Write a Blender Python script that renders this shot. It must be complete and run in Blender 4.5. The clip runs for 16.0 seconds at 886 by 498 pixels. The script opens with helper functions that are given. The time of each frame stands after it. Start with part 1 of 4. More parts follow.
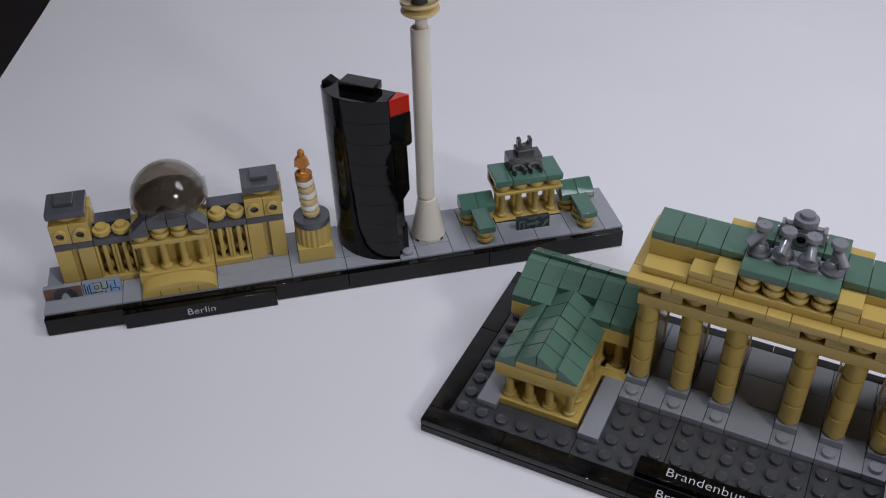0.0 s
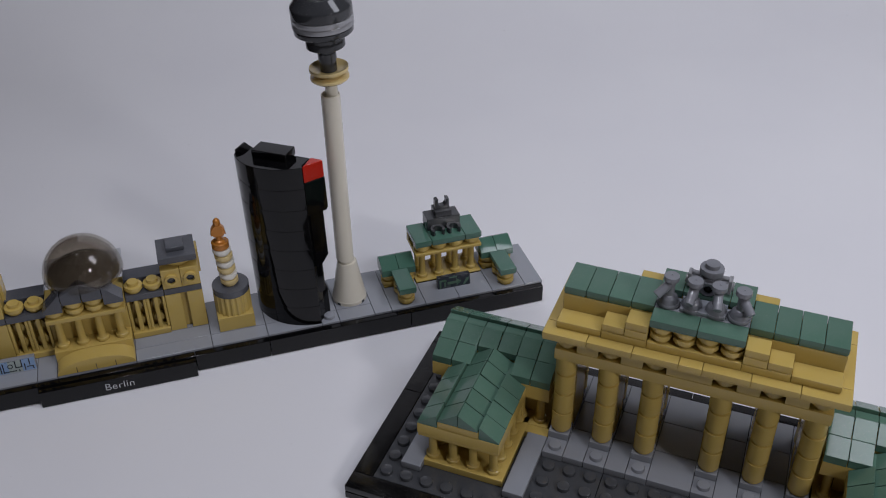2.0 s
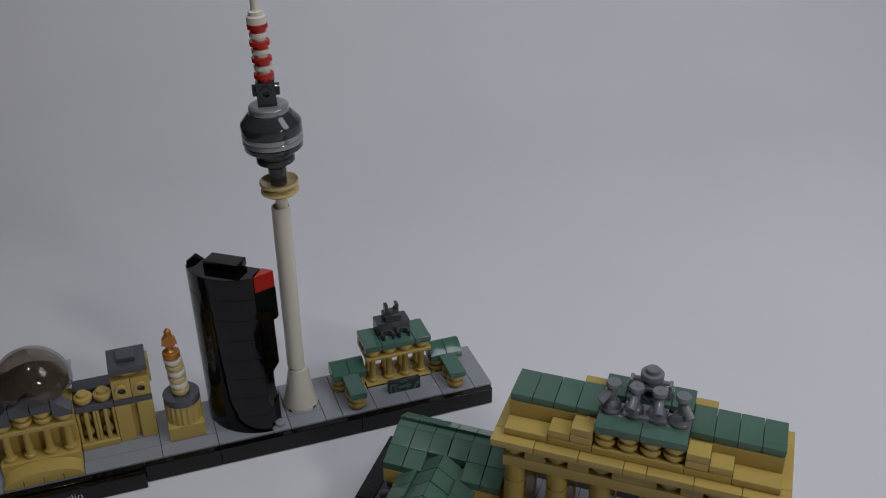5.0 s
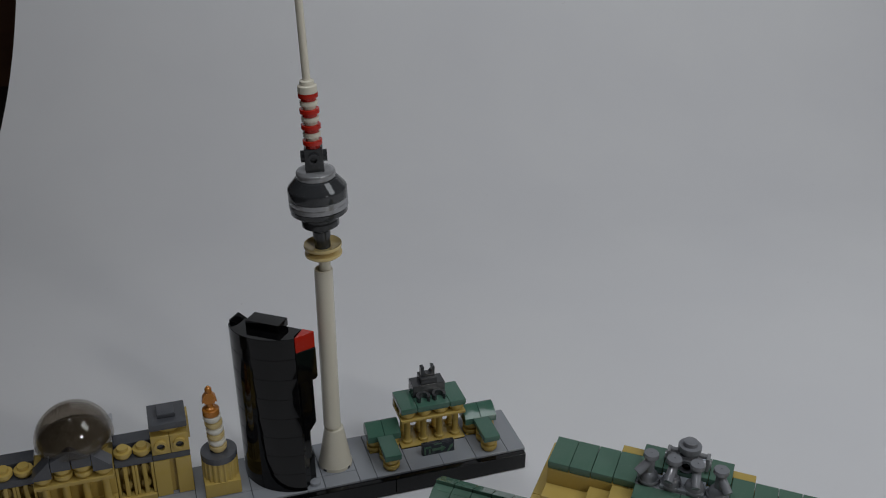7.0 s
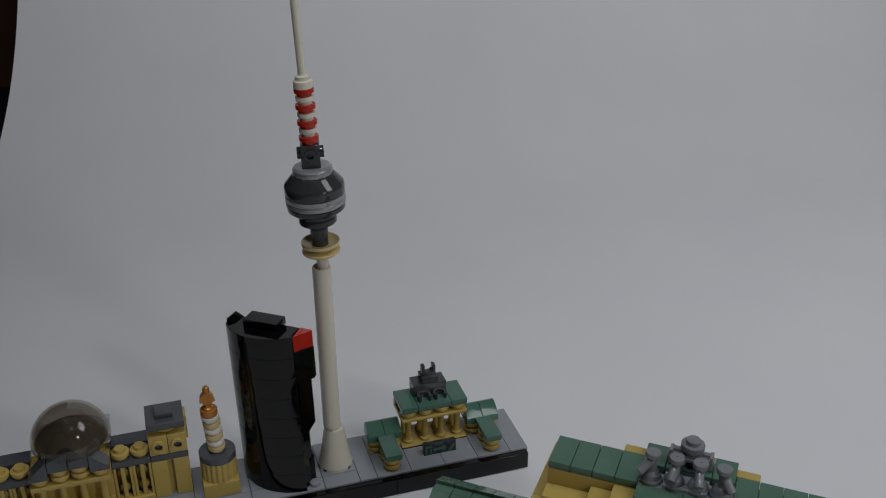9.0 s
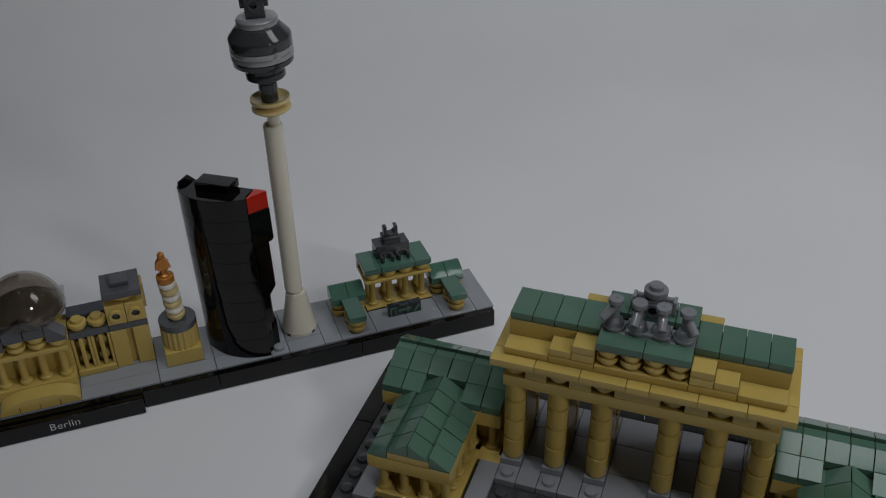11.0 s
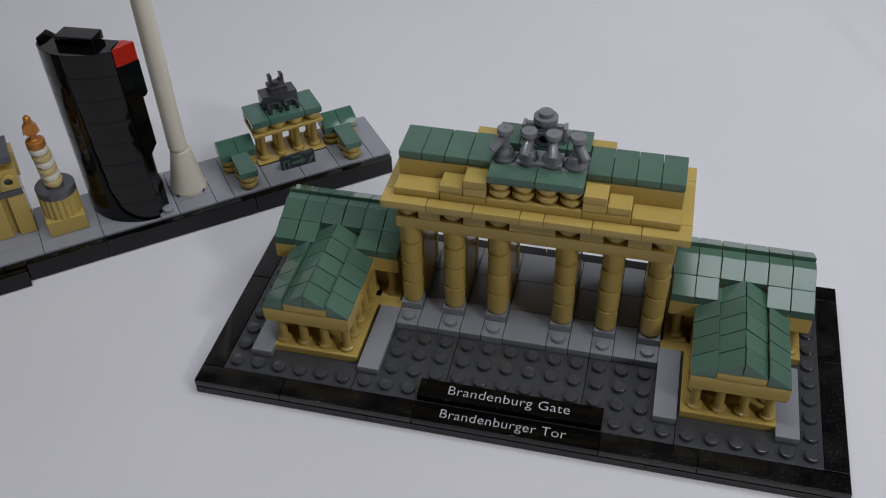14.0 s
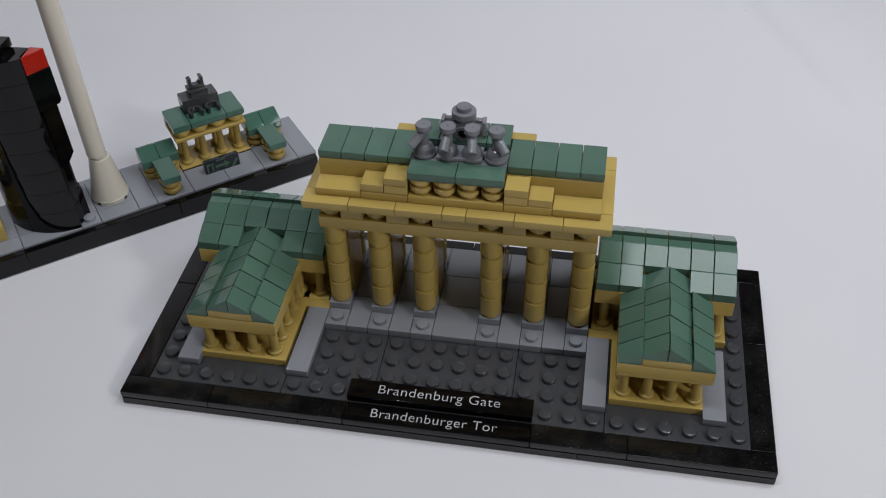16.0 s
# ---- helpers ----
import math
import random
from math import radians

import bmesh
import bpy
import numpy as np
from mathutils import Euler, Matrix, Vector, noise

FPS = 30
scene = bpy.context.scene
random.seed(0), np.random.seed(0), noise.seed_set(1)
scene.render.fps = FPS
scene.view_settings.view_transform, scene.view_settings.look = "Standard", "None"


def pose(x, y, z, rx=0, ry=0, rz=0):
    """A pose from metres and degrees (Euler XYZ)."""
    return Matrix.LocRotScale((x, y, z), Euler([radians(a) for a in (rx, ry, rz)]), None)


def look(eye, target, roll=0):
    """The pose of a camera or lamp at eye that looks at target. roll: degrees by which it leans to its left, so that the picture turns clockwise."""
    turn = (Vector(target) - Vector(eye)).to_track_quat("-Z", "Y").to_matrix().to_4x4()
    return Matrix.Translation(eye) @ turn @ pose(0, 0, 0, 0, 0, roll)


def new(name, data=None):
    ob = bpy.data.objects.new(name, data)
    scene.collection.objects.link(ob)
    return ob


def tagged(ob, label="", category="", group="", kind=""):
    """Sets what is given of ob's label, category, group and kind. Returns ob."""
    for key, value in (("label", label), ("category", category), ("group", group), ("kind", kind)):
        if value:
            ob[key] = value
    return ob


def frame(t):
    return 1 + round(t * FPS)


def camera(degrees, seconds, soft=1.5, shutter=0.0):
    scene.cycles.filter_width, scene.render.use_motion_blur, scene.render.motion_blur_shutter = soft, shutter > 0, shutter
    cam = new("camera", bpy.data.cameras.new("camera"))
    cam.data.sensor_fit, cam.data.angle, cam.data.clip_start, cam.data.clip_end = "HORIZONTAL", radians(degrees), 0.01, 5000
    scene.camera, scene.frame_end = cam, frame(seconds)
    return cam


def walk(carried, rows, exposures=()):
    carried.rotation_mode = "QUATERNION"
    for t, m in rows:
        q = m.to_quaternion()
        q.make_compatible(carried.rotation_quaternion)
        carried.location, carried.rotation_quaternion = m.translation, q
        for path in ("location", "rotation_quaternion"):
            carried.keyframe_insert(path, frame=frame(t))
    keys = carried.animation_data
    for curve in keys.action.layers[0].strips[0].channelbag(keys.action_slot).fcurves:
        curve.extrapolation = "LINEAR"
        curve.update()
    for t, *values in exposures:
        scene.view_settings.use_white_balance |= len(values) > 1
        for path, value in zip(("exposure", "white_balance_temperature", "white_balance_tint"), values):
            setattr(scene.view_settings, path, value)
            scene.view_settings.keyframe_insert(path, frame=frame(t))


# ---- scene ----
import collections

# All lengths below are in studs of the building bricks (8 mm) unless they say otherwise; a plate is 0.4 stud high.
U = 0.008
PL = 0.4

# ---- camera and walk: seconds, eye (studs), yaw, pitch, roll (degrees) ----
LENS = 48.0
cam = camera(LENS, 16.0, soft=1.1)
PATH = [
    (0, 14.915, -27.888, 35.868, 26.015, -38.296, -0.677),
    (0.5, 14.825, -27.997, 36.107, 25.580, -37.212, -0.489),
    (1, 15.167, -27.902, 36.203, 24.808, -36.103, -0.640),
    (1.5, 15.587, -27.663, 36.289, 23.201, -35.619, -0.572),
    (2, 15.979, -27.434, 36.272, 21.732, -35.158, -0.513),
    (2.5, 16.200, -27.390, 36.480, 20.327, -34.705, -0.265),
    (3, 16.412, -27.280, 36.586, 19.259, -34.093, -0.149),
    (3.5, 16.581, -27.298, 36.856, 18.305, -33.426, 0.089),
    (4, 16.612, -27.421, 37.199, 18.316, -32.274, 0.079),
    (6.5, 16.014, -28.203, 38.496, 19.792, -27.784, 0.857),
    (7, 15.889, -28.377, 38.723, 20.342, -27.094, 0.870),
    (7.5, 15.841, -28.457, 38.864, 20.966, -26.473, 0.685),
    (8, 15.815, -28.310, 38.793, 21.543, -26.117, 0.534),
    (10.5, 16.816, -26.881, 36.885, 19.497, -31.748, -0.494),
    (11, 16.789, -26.779, 36.321, 19.394, -33.886, -0.750),
    (11.5, 16.764, -26.639, 35.658, 19.172, -36.046, -0.819),
    (12, 16.865, -26.451, 34.902, 18.883, -38.539, -1.085),
    (12.5, 17.144, -26.241, 34.461, 18.567, -40.381, -1.346),
    (13, 17.285, -26.155, 34.439, 16.947, -40.954, -1.349),
    (13.5, 17.712, -25.957, 34.421, 15.618, -41.364, -1.437),
    (14, 18.216, -25.772, 34.401, 14.329, -41.621, -1.571),
    (14.5, 18.667, -25.655, 34.344, 12.829, -41.715, -1.579),
    (15, 18.970, -25.467, 34.319, 11.465, -41.886, -1.536),
    (15.5, 19.089, -25.439, 34.363, 10.961, -41.993, -1.419),
    (16, 19.223, -25.386, 34.333, 10.419, -41.969, -1.305),
]
EXPOSURES = [(0.0, 0.03, 6100, 16), (2.0, -0.19, 6100, 16), (3.5, -0.49, 6100, 16), (4.2, -0.54, 6120, 15), (6.5, -0.68, 6300, 9), (7.0, -0.69, 6300, 8), (8.2, -0.70, 6300, 8),
             (10.3, -0.75, 6300, 8), (11.0, -0.77, 6330, 8), (12.5, -0.49, 6250, 12), (14.0, -0.22, 6250, 12), (16.0, -0.05, 6250, 12)]
walk(cam, [(t, pose(x * U, y * U, z * U, 90 + pitch, 0, yaw) @ pose(0, 0, 0, 0, 0, roll)) for t, x, y, z, yaw, pitch, roll in PATH], EXPOSURES)

# ---- light: a strip of small LEDs and a soft panel over the sheet, and a lamp in the dim room around it ----
world = bpy.data.worlds.new("room_dusk")
scene.world = world
world.use_nodes = True
world.node_tree.nodes["Background"].inputs[0].default_value = (0.75, 0.85, 1.0, 1)
world.node_tree.nodes["Background"].inputs[1].default_value = 0.15

SWEEP = math.radians(27.6)          # the sheet runs away along this heading
UDIR = Vector((-math.sin(SWEEP), math.cos(SWEEP), 0))
VDIR = Vector((math.cos(SWEEP), math.sin(SWEEP), 0))
LED_COLOR = (0.965, 0.98, 1.0)
# a strip of LEDs hangs high over the models
for k in range(6):
    lamp = bpy.data.lights.new("led", "SPOT")
    lamp.energy, lamp.color, lamp.shadow_soft_size = 1.55, LED_COLOR, 0.010
    lamp.spot_size, lamp.spot_blend = radians(165), 0.5
    new("led_light", lamp).location = Vector((-25, 0, 110)).lerp(Vector((23, -16, 110)), k / 5) * U


def panel(name, size_x, size_y, watt, color, eye, target):
    lamp = bpy.data.lights.new(name, "AREA")
    lamp.shape, lamp.size, lamp.size_y, lamp.energy, lamp.color = "RECTANGLE", size_x * U, size_y * U, watt, color
    new(name, lamp).matrix_basis = look(Vector(eye) * U, Vector(target) * U)


# a soft panel over the far part of the sheet, and a warmer room lamp high to the right
panel("back_panel_light", 60, 34, 2.4, LED_COLOR, (53, 22, 82), (48, 70, 18))
panel("room_lamp_light", 22, 22, 4.1, (1.0, 0.965, 0.91), (130, -57, 98), (5, 4, 2))


# ---- materials ----
def nodes_of(name):
    m = bpy.data.materials.new(name)
    m.use_nodes = True
    nt = m.node_tree
    return m, nt, nt.nodes["Principled BSDF"]


def plastic(name, color, rough=0.22, vary=0.06, metal=0.0, spec=0.5, dust=0.06, bump=0.02, grain=120):
    """Moulded plastic: small shifts of tone from piece to piece, fine dust, faint scratches in the gloss and a trace of surface waviness."""
    m, nt, b = nodes_of(name)
    N, L = nt.nodes, nt.links
    geo = N.new("ShaderNodeTexCoord")
    info = N.new("ShaderNodeObjectInfo")
    hsv = N.new("ShaderNodeHueSaturation")
    hsv.inputs["Color"].default_value = (*color, 1)
    val = N.new("ShaderNodeMapRange")
    val.inputs["To Min"].default_value, val.inputs["To Max"].default_value = 1 - vary, 1 + vary
    L.new(info.outputs["Random"], val.inputs["Value"])
    L.new(val.outputs[0], hsv.inputs["Value"])
    big = N.new("ShaderNodeTexNoise")
    big.inputs["Scale"].default_value, big.inputs["Detail"].default_value = grain, 4
    L.new(geo.outputs["Object"], big.inputs["Vector"])
    fine = N.new("ShaderNodeTexNoise")
    fine.inputs["Scale"].default_value, fine.inputs["Detail"].default_value = 1800, 3
    L.new(geo.outputs["Object"], fine.inputs["Vector"])
    speck = N.new("ShaderNodeMapRange")
    speck.inputs["From Min"].default_value, speck.inputs["From Max"].default_value = 0.62, 0.72
    speck.inputs["To Max"].default_value = dust * 2
    L.new(fine.outputs[0], speck.inputs["Value"])
    haze = N.new("ShaderNodeMapRange")
    haze.inputs["From Min"].default_value, haze.inputs["From Max"].default_value = 0.35, 0.75
    haze.inputs["To Max"].default_value = dust * 0.5
    L.new(big.outputs[0], haze.inputs["Value"])
    add = N.new("ShaderNodeMath")
    add.operation = "ADD"
    L.new(speck.outputs[0], add.inputs[0])
    L.new(haze.outputs[0], add.inputs[1])
    mix = N.new("ShaderNodeMix")
    mix.data_type = "RGBA"
    mix.inputs["B"].default_value = (0.45, 0.44, 0.42, 1)
    L.new(add.outputs[0], mix.inputs["Factor"])
    L.new(hsv.outputs[0], mix.inputs["A"])
    L.new(mix.outputs["Result"], b.inputs["Base Color"])
    rr = N.new("ShaderNodeMapRange")
    rr.inputs["From Min"].default_value, rr.inputs["From Max"].default_value = 0.3, 0.7
    rr.inputs["To Min"].default_value, rr.inputs["To Max"].default_value = rough * 0.75, rough * 1.35
    L.new(big.outputs[0], rr.inputs["Value"])
    L.new(rr.outputs[0], b.inputs["Roughness"])
    bp = N.new("ShaderNodeBump")
    bp.inputs["Strength"].default_value, bp.inputs["Distance"].default_value = bump, 0.001
    L.new(big.outputs[0], bp.inputs["Height"])
    L.new(bp.outputs[0], b.inputs["Normal"])
    b.inputs["Metallic"].default_value = metal
    b.inputs["IOR"].default_value = 1.48 + spec * 0.1
    return m


TAN = plastic("tan_plastic", (0.51, 0.372, 0.100), rough=0.19, vary=0.07, bump=0.012, spec=0.0)
GREEN = plastic("sand_green_plastic", (0.084, 0.166, 0.122), rough=0.085, vary=0.10, bump=0.010, spec=-0.1)
GREEN_BRIGHT = plastic("deep_green_plastic", (0.066, 0.158, 0.116), rough=0.08, bump=0.010)
BLACK = plastic("black_plastic", (0.0022, 0.0022, 0.0027), rough=0.07, dust=0.010, spec=-0.7, bump=0.006)
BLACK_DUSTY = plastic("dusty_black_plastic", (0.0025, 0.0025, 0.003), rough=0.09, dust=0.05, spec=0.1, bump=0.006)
DARK = plastic("dark_grey_plastic", (0.055, 0.058, 0.064), rough=0.09, dust=0.03, bump=0.008)
GREY = plastic("light_grey_plastic", (0.27, 0.285, 0.315), rough=0.10, bump=0.008)
SLATE = plastic("slate_grey_plastic", (0.075, 0.079, 0.092), rough=0.12, bump=0.010)
CHARCOAL = plastic("charcoal_plastic", (0.040, 0.042, 0.047), rough=0.15)
BALL = plastic("dark_glossy_grey_plastic", (0.034, 0.036, 0.040), rough=0.045, dust=0.03, bump=0.004)
SILVER = plastic("silver_plastic", (0.33, 0.335, 0.35), rough=0.16, metal=0.4)
WHITE = plastic("white_plastic", (0.78, 0.76, 0.70), rough=0.14)
CREAM = plastic("cream_plastic", (0.72, 0.68, 0.575), rough=0.15)
PALE = plastic("pale_tan_plastic", (0.66, 0.52, 0.24), rough=0.14)
RED = plastic("red_plastic", (0.47, 0.016, 0.006), rough=0.12)
COPPER = plastic("copper_pearl_plastic", (0.46, 0.175, 0.022), rough=0.26, metal=0.25)
PRINT_WHITE = plastic("white_print", (0.54, 0.55, 0.58), rough=0.4, dust=0.0)
PRINT_BROWN = plastic("brown_print", (0.12, 0.06, 0.035), rough=0.25)
PRINT_BLUE = plastic("blue_print", (0.22, 0.33, 0.52), rough=0.25)
PRINT_GREY = plastic("grey_print", (0.30, 0.35, 0.33), rough=0.3)
# dark print, also the painted shade in the parliament's stud rings
PRINT_SHADE_DARK = plastic("dark_print_and_shade", (0.02, 0.025, 0.035), rough=0.25)
PRINT_GREEN = plastic("green_print", (0.06, 0.13, 0.08), rough=0.3)


def thin_clear(name, tint, rough, waves):
    """Thin clear plastic: what lies behind shows through, tinted; the gloss grows towards the rim."""
    m, nt, b = nodes_of(name)
    N, L = nt.nodes, nt.links
    N.remove(b)
    clear = N.new("ShaderNodeBsdfTransparent")
    clear.inputs[0].default_value = (*tint, 1)
    gloss = N.new("ShaderNodeBsdfGlossy")
    gloss.inputs["Roughness"].default_value = rough
    co = N.new("ShaderNodeTexCoord")
    wave = N.new("ShaderNodeTexNoise")
    wave.inputs["Scale"].default_value, wave.inputs["Detail"].default_value = 260, 2
    L.new(co.outputs["Object"], wave.inputs["Vector"])
    bp = N.new("ShaderNodeBump")
    bp.inputs["Strength"].default_value, bp.inputs["Distance"].default_value = waves, 0.001
    L.new(wave.outputs[0], bp.inputs["Height"])
    L.new(bp.outputs[0], gloss.inputs["Normal"])
    rim = N.new("ShaderNodeLayerWeight")
    curve = N.new("ShaderNodeMath")
    curve.operation = "POWER"
    curve.inputs[1].default_value = 4.0
    L.new(rim.outputs["Facing"], curve.inputs[0])
    lift = N.new("ShaderNodeMapRange")
    lift.inputs["To Min"].default_value, lift.inputs["To Max"].default_value = 0.045, 0.8
    L.new(curve.outputs[0], lift.inputs["Value"])
    mix = N.new("ShaderNodeMixShader")
    L.new(lift.outputs[0], mix.inputs[0])
    L.new(clear.outputs[0], mix.inputs[1])
    L.new(gloss.outputs[0], mix.inputs[2])
    L.new(mix.outputs[0], N["Material Output"].inputs[0])
    return m


SMOKE = thin_clear("smoke_brown_clear_plastic", (0.745, 0.715, 0.675), 0.02, 0.0)
BED = plastic("smoke_brown_plastic", (0.18, 0.168, 0.145), rough=0.10, dust=0.05, bump=1.0, grain=330)
CLEAR = thin_clear("clear_plastic", (0.86, 0.87, 0.89), 0.1, 0.0)


def sheet_material():
    """White vinyl sheet, softly uneven, with a few specks and rub marks."""
    m, nt, b = nodes_of("white_vinyl_sheet")
    N, L = nt.nodes, nt.links
    co = N.new("ShaderNodeTexCoord")
    big = N.new("ShaderNodeTexNoise")
    big.inputs["Scale"].default_value, big.inputs["Detail"].default_value = 7, 3
    L.new(co.outputs["Object"], big.inputs["Vector"])
    speck = N.new("ShaderNodeTexNoise")
    speck.inputs["Scale"].default_value, speck.inputs["Detail"].default_value = 260, 2
    L.new(co.outputs["Object"], speck.inputs["Vector"])
    ramp = N.new("ShaderNodeMapRange")
    ramp.inputs["From Min"].default_value, ramp.inputs["From Max"].default_value = 0.3, 0.7
    ramp.inputs["To Min"].default_value, ramp.inputs["To Max"].default_value = 0.0, 1.0
    L.new(big.outputs[0], ramp.inputs["Value"])
    mix = N.new("ShaderNodeMix")
    mix.data_type = "RGBA"
    mix.inputs["A"].default_value = (0.76, 0.76, 0.79, 1)
    mix.inputs["B"].default_value = (0.80, 0.80, 0.82, 1)
    L.new(ramp.outputs[0], mix.inputs["Factor"])
    dirt = N.new("ShaderNodeMapRange")
    dirt.inputs["From Min"].default_value, dirt.inputs["From Max"].default_value = 0.76, 0.82
    dirt.inputs["To Max"].default_value = 0.3
    L.new(speck.outputs[0], dirt.inputs["Value"])
    mix2 = N.new("ShaderNodeMix")
    mix2.data_type = "RGBA"
    mix2.inputs["B"].default_value = (0.35, 0.34, 0.33, 1)
    L.new(dirt.outputs[0], mix2.inputs["Factor"])
    L.new(mix.outputs["Result"], mix2.inputs["A"])
    L.new(mix2.outputs["Result"], b.inputs["Base Color"])
    b.inputs["Roughness"].default_value = 0.42
    bp = N.new("ShaderNodeBump")
    bp.inputs["Strength"].default_value, bp.inputs["Distance"].default_value = 0.08, 0.002
    L.new(big.outputs[0], bp.inputs["Height"])
    L.new(bp.outputs[0], b.inputs["Normal"])
    return m


def wood_material(name, dark, light):
    m, nt, b = nodes_of(name)
    N, L = nt.nodes, nt.links
    co = N.new("ShaderNodeTexCoord")
    mp = N.new("ShaderNodeMapping")
    mp.inputs["Scale"].default_value = (2, 18, 18)
    L.new(co.outputs["Object"], mp.inputs["Vector"])
    ns = N.new("ShaderNodeTexNoise")
    ns.inputs["Scale"].default_value, ns.inputs["Detail"].default_value = 3, 8
    L.new(mp.outputs[0], ns.inputs["Vector"])
    mix = N.new("ShaderNodeMix")
    mix.data_type = "RGBA"
    mix.inputs["A"].default_value, mix.inputs["B"].default_value = (*dark, 1), (*light, 1)
    L.new(ns.outputs[0], mix.inputs["Factor"])
    L.new(mix.outputs["Result"], b.inputs["Base Color"])
    b.inputs["Roughness"].default_value = 0.55
    return m


def plain_wall(name, color):
    m, nt, b = nodes_of(name)
    N, L = nt.nodes, nt.links
    co = N.new("ShaderNodeTexCoord")
    ns = N.new("ShaderNodeTexNoise")
    ns.inputs["Scale"].default_value, ns.inputs["Detail"].default_value = 14, 6
    L.new(co.outputs["Object"], ns.inputs["Vector"])
    mix = N.new("ShaderNodeMix")
    mix.data_type = "RGBA"
    mix.inputs["A"].default_value = (*[c * 0.92 for c in color], 1)
    mix.inputs["B"].default_value = (*color, 1)
    L.new(ns.outputs[0], mix.inputs["Factor"])
    L.new(mix.outputs["Result"], b.inputs["Base Color"])
    b.inputs["Roughness"].default_value = 0.7
    return m


SHEET = sheet_material()
DESK = wood_material("black_brown_desk_wood", (0.004, 0.0035, 0.004), (0.013, 0.010, 0.010))
WOOD = wood_material("dark_stained_wood", (0.05, 0.022, 0.012), (0.12, 0.055, 0.03))
ROOM = plain_wall("dim_room_paint", (0.16, 0.13, 0.11))
FLOOR = wood_material("brown_floorboards", (0.05, 0.03, 0.02), (0.11, 0.07, 0.04))


# ---- mesh helpers (shared mesh data between alike pieces) ----
CACHE = {}


def soften(me, angle=50):
    """Round the look of bevels: each corner takes the area-weighted normal of the faces that meet it at less than the angle."""
    me.polygons.foreach_set("use_smooth", [True] * len(me.polygons))
    limit = math.cos(radians(angle))
    around = collections.defaultdict(list)
    for p in me.polygons:
        for v in p.vertices:
            around[v].append((p.normal.copy(), p.area))
    normals = []
    for p in me.polygons:
        for v in p.vertices:
            n = Vector((0, 0, 0))
            for m, area in around[v]:
                if m.dot(p.normal) > limit:
                    n += m * area
            normals.append(n.normalized() if n.length > 0 else p.normal.copy())
    me.normals_split_custom_set(normals)


def finish(me, mat, smooth=28):
    me.materials.append(mat)
    if len(me.polygons) > 8000:
        me.polygons.foreach_set("use_smooth", [True] * len(me.polygons))
        me.set_sharp_from_angle(angle=radians(smooth))
    else:
        soften(me, max(smooth, 50))
    return me


def data(key, verts, faces, mat, smooth=28):
    me = bpy.data.meshes.new(key)
    me.from_pydata([(x * U, y * U, z * U) for x, y, z in verts], [], faces)
    me.update()
    return finish(me, mat, smooth)


GAP, EDGE = 0.010, 0.026


def box_geo(x0, x1, y0, y1, z0, z1, b=EDGE):
    """A box with bevelled edges: 24 corners, 26 faces."""
    verts, at = [], {}
    lo, hi = (x0, y0, z0), (x1, y1, z1)
    for sx in (0, 1):
        for sy in (0, 1):
            for sz in (0, 1):
                s = (sx, sy, sz)
                for ax in range(3):
                    p = [(hi[i] if s[i] else lo[i]) if i == ax else (hi[i] - b if s[i] else lo[i] + b) for i in range(3)]
                    at[s, ax] = len(verts)
                    verts.append(tuple(p))
    faces = []

    def put(ids, out):
        a, c, d = (Vector(verts[ids[0]]), Vector(verts[ids[1]]), Vector(verts[ids[2]]))
        faces.append(ids if (c - a).cross(d - a).dot(out) > 0 else ids[::-1])

    for ax in range(3):
        i, j = [k for k in range(3) if k != ax]
        for side in (0, 1):
            ids = []
            for u, v in ((0, 0), (1, 0), (1, 1), (0, 1)):
                s = [0, 0, 0]
                s[ax], s[i], s[j] = side, u, v
                ids.append(at[tuple(s), ax])
            out = Vector((0, 0, 0))
            out[ax] = 1 if side else -1
            put(ids, out)
        for u in (0, 1):
            for v in (0, 1):
                a, c = [0, 0, 0], [0, 0, 0]
                a[i], a[j], c[i], c[j] = u, v, u, v
                a[ax], c[ax] = 0, 1
                a, c = tuple(a), tuple(c)
                out = Vector((0, 0, 0))
                out[i], out[j] = (1 if u else -1), (1 if v else -1)
                put([at[a, i], at[c, i], at[c, j], at[a, j]], out)
    for sx in (0, 1):
        for sy in (0, 1):
            for sz in (0, 1):
                s = (sx, sy, sz)
                put([at[s, 0], at[s, 1], at[s, 2]], Vector((sx - 0.5, sy - 0.5, sz - 0.5)))
    return verts, faces


def lathe_geo(profile, cx=0.0, cy=0.0, seg=24, z=0.0):
    """A turned solid from (radius, height) pairs, from the bottom's middle to the top's."""
    verts, faces, rings = [], [], []
    for r, h in profile:
        if r <= 1e-6:
            rings.append([len(verts)])
            verts.append((cx, cy, z + h))
        else:
            rings.append(list(range(len(verts), len(verts) + seg)))
            verts += [(cx + r * math.cos(2 * math.pi * k / seg), cy + r * math.sin(2 * math.pi * k / seg), z + h) for k in range(seg)]
    for a, c in zip(rings, rings[1:]):
        if len(a) == len(c) == 1:
            continue
        for k in range(seg):
            k2 = (k + 1) % seg
            if len(a) == 1:
                faces.append([a[0], c[k2], c[k]])
            elif len(c) == 1:
                faces.append([a[k], a[k2], c[0]])
            else:
                faces.append([a[k], a[k2], c[k2], c[k]])
    return verts, faces


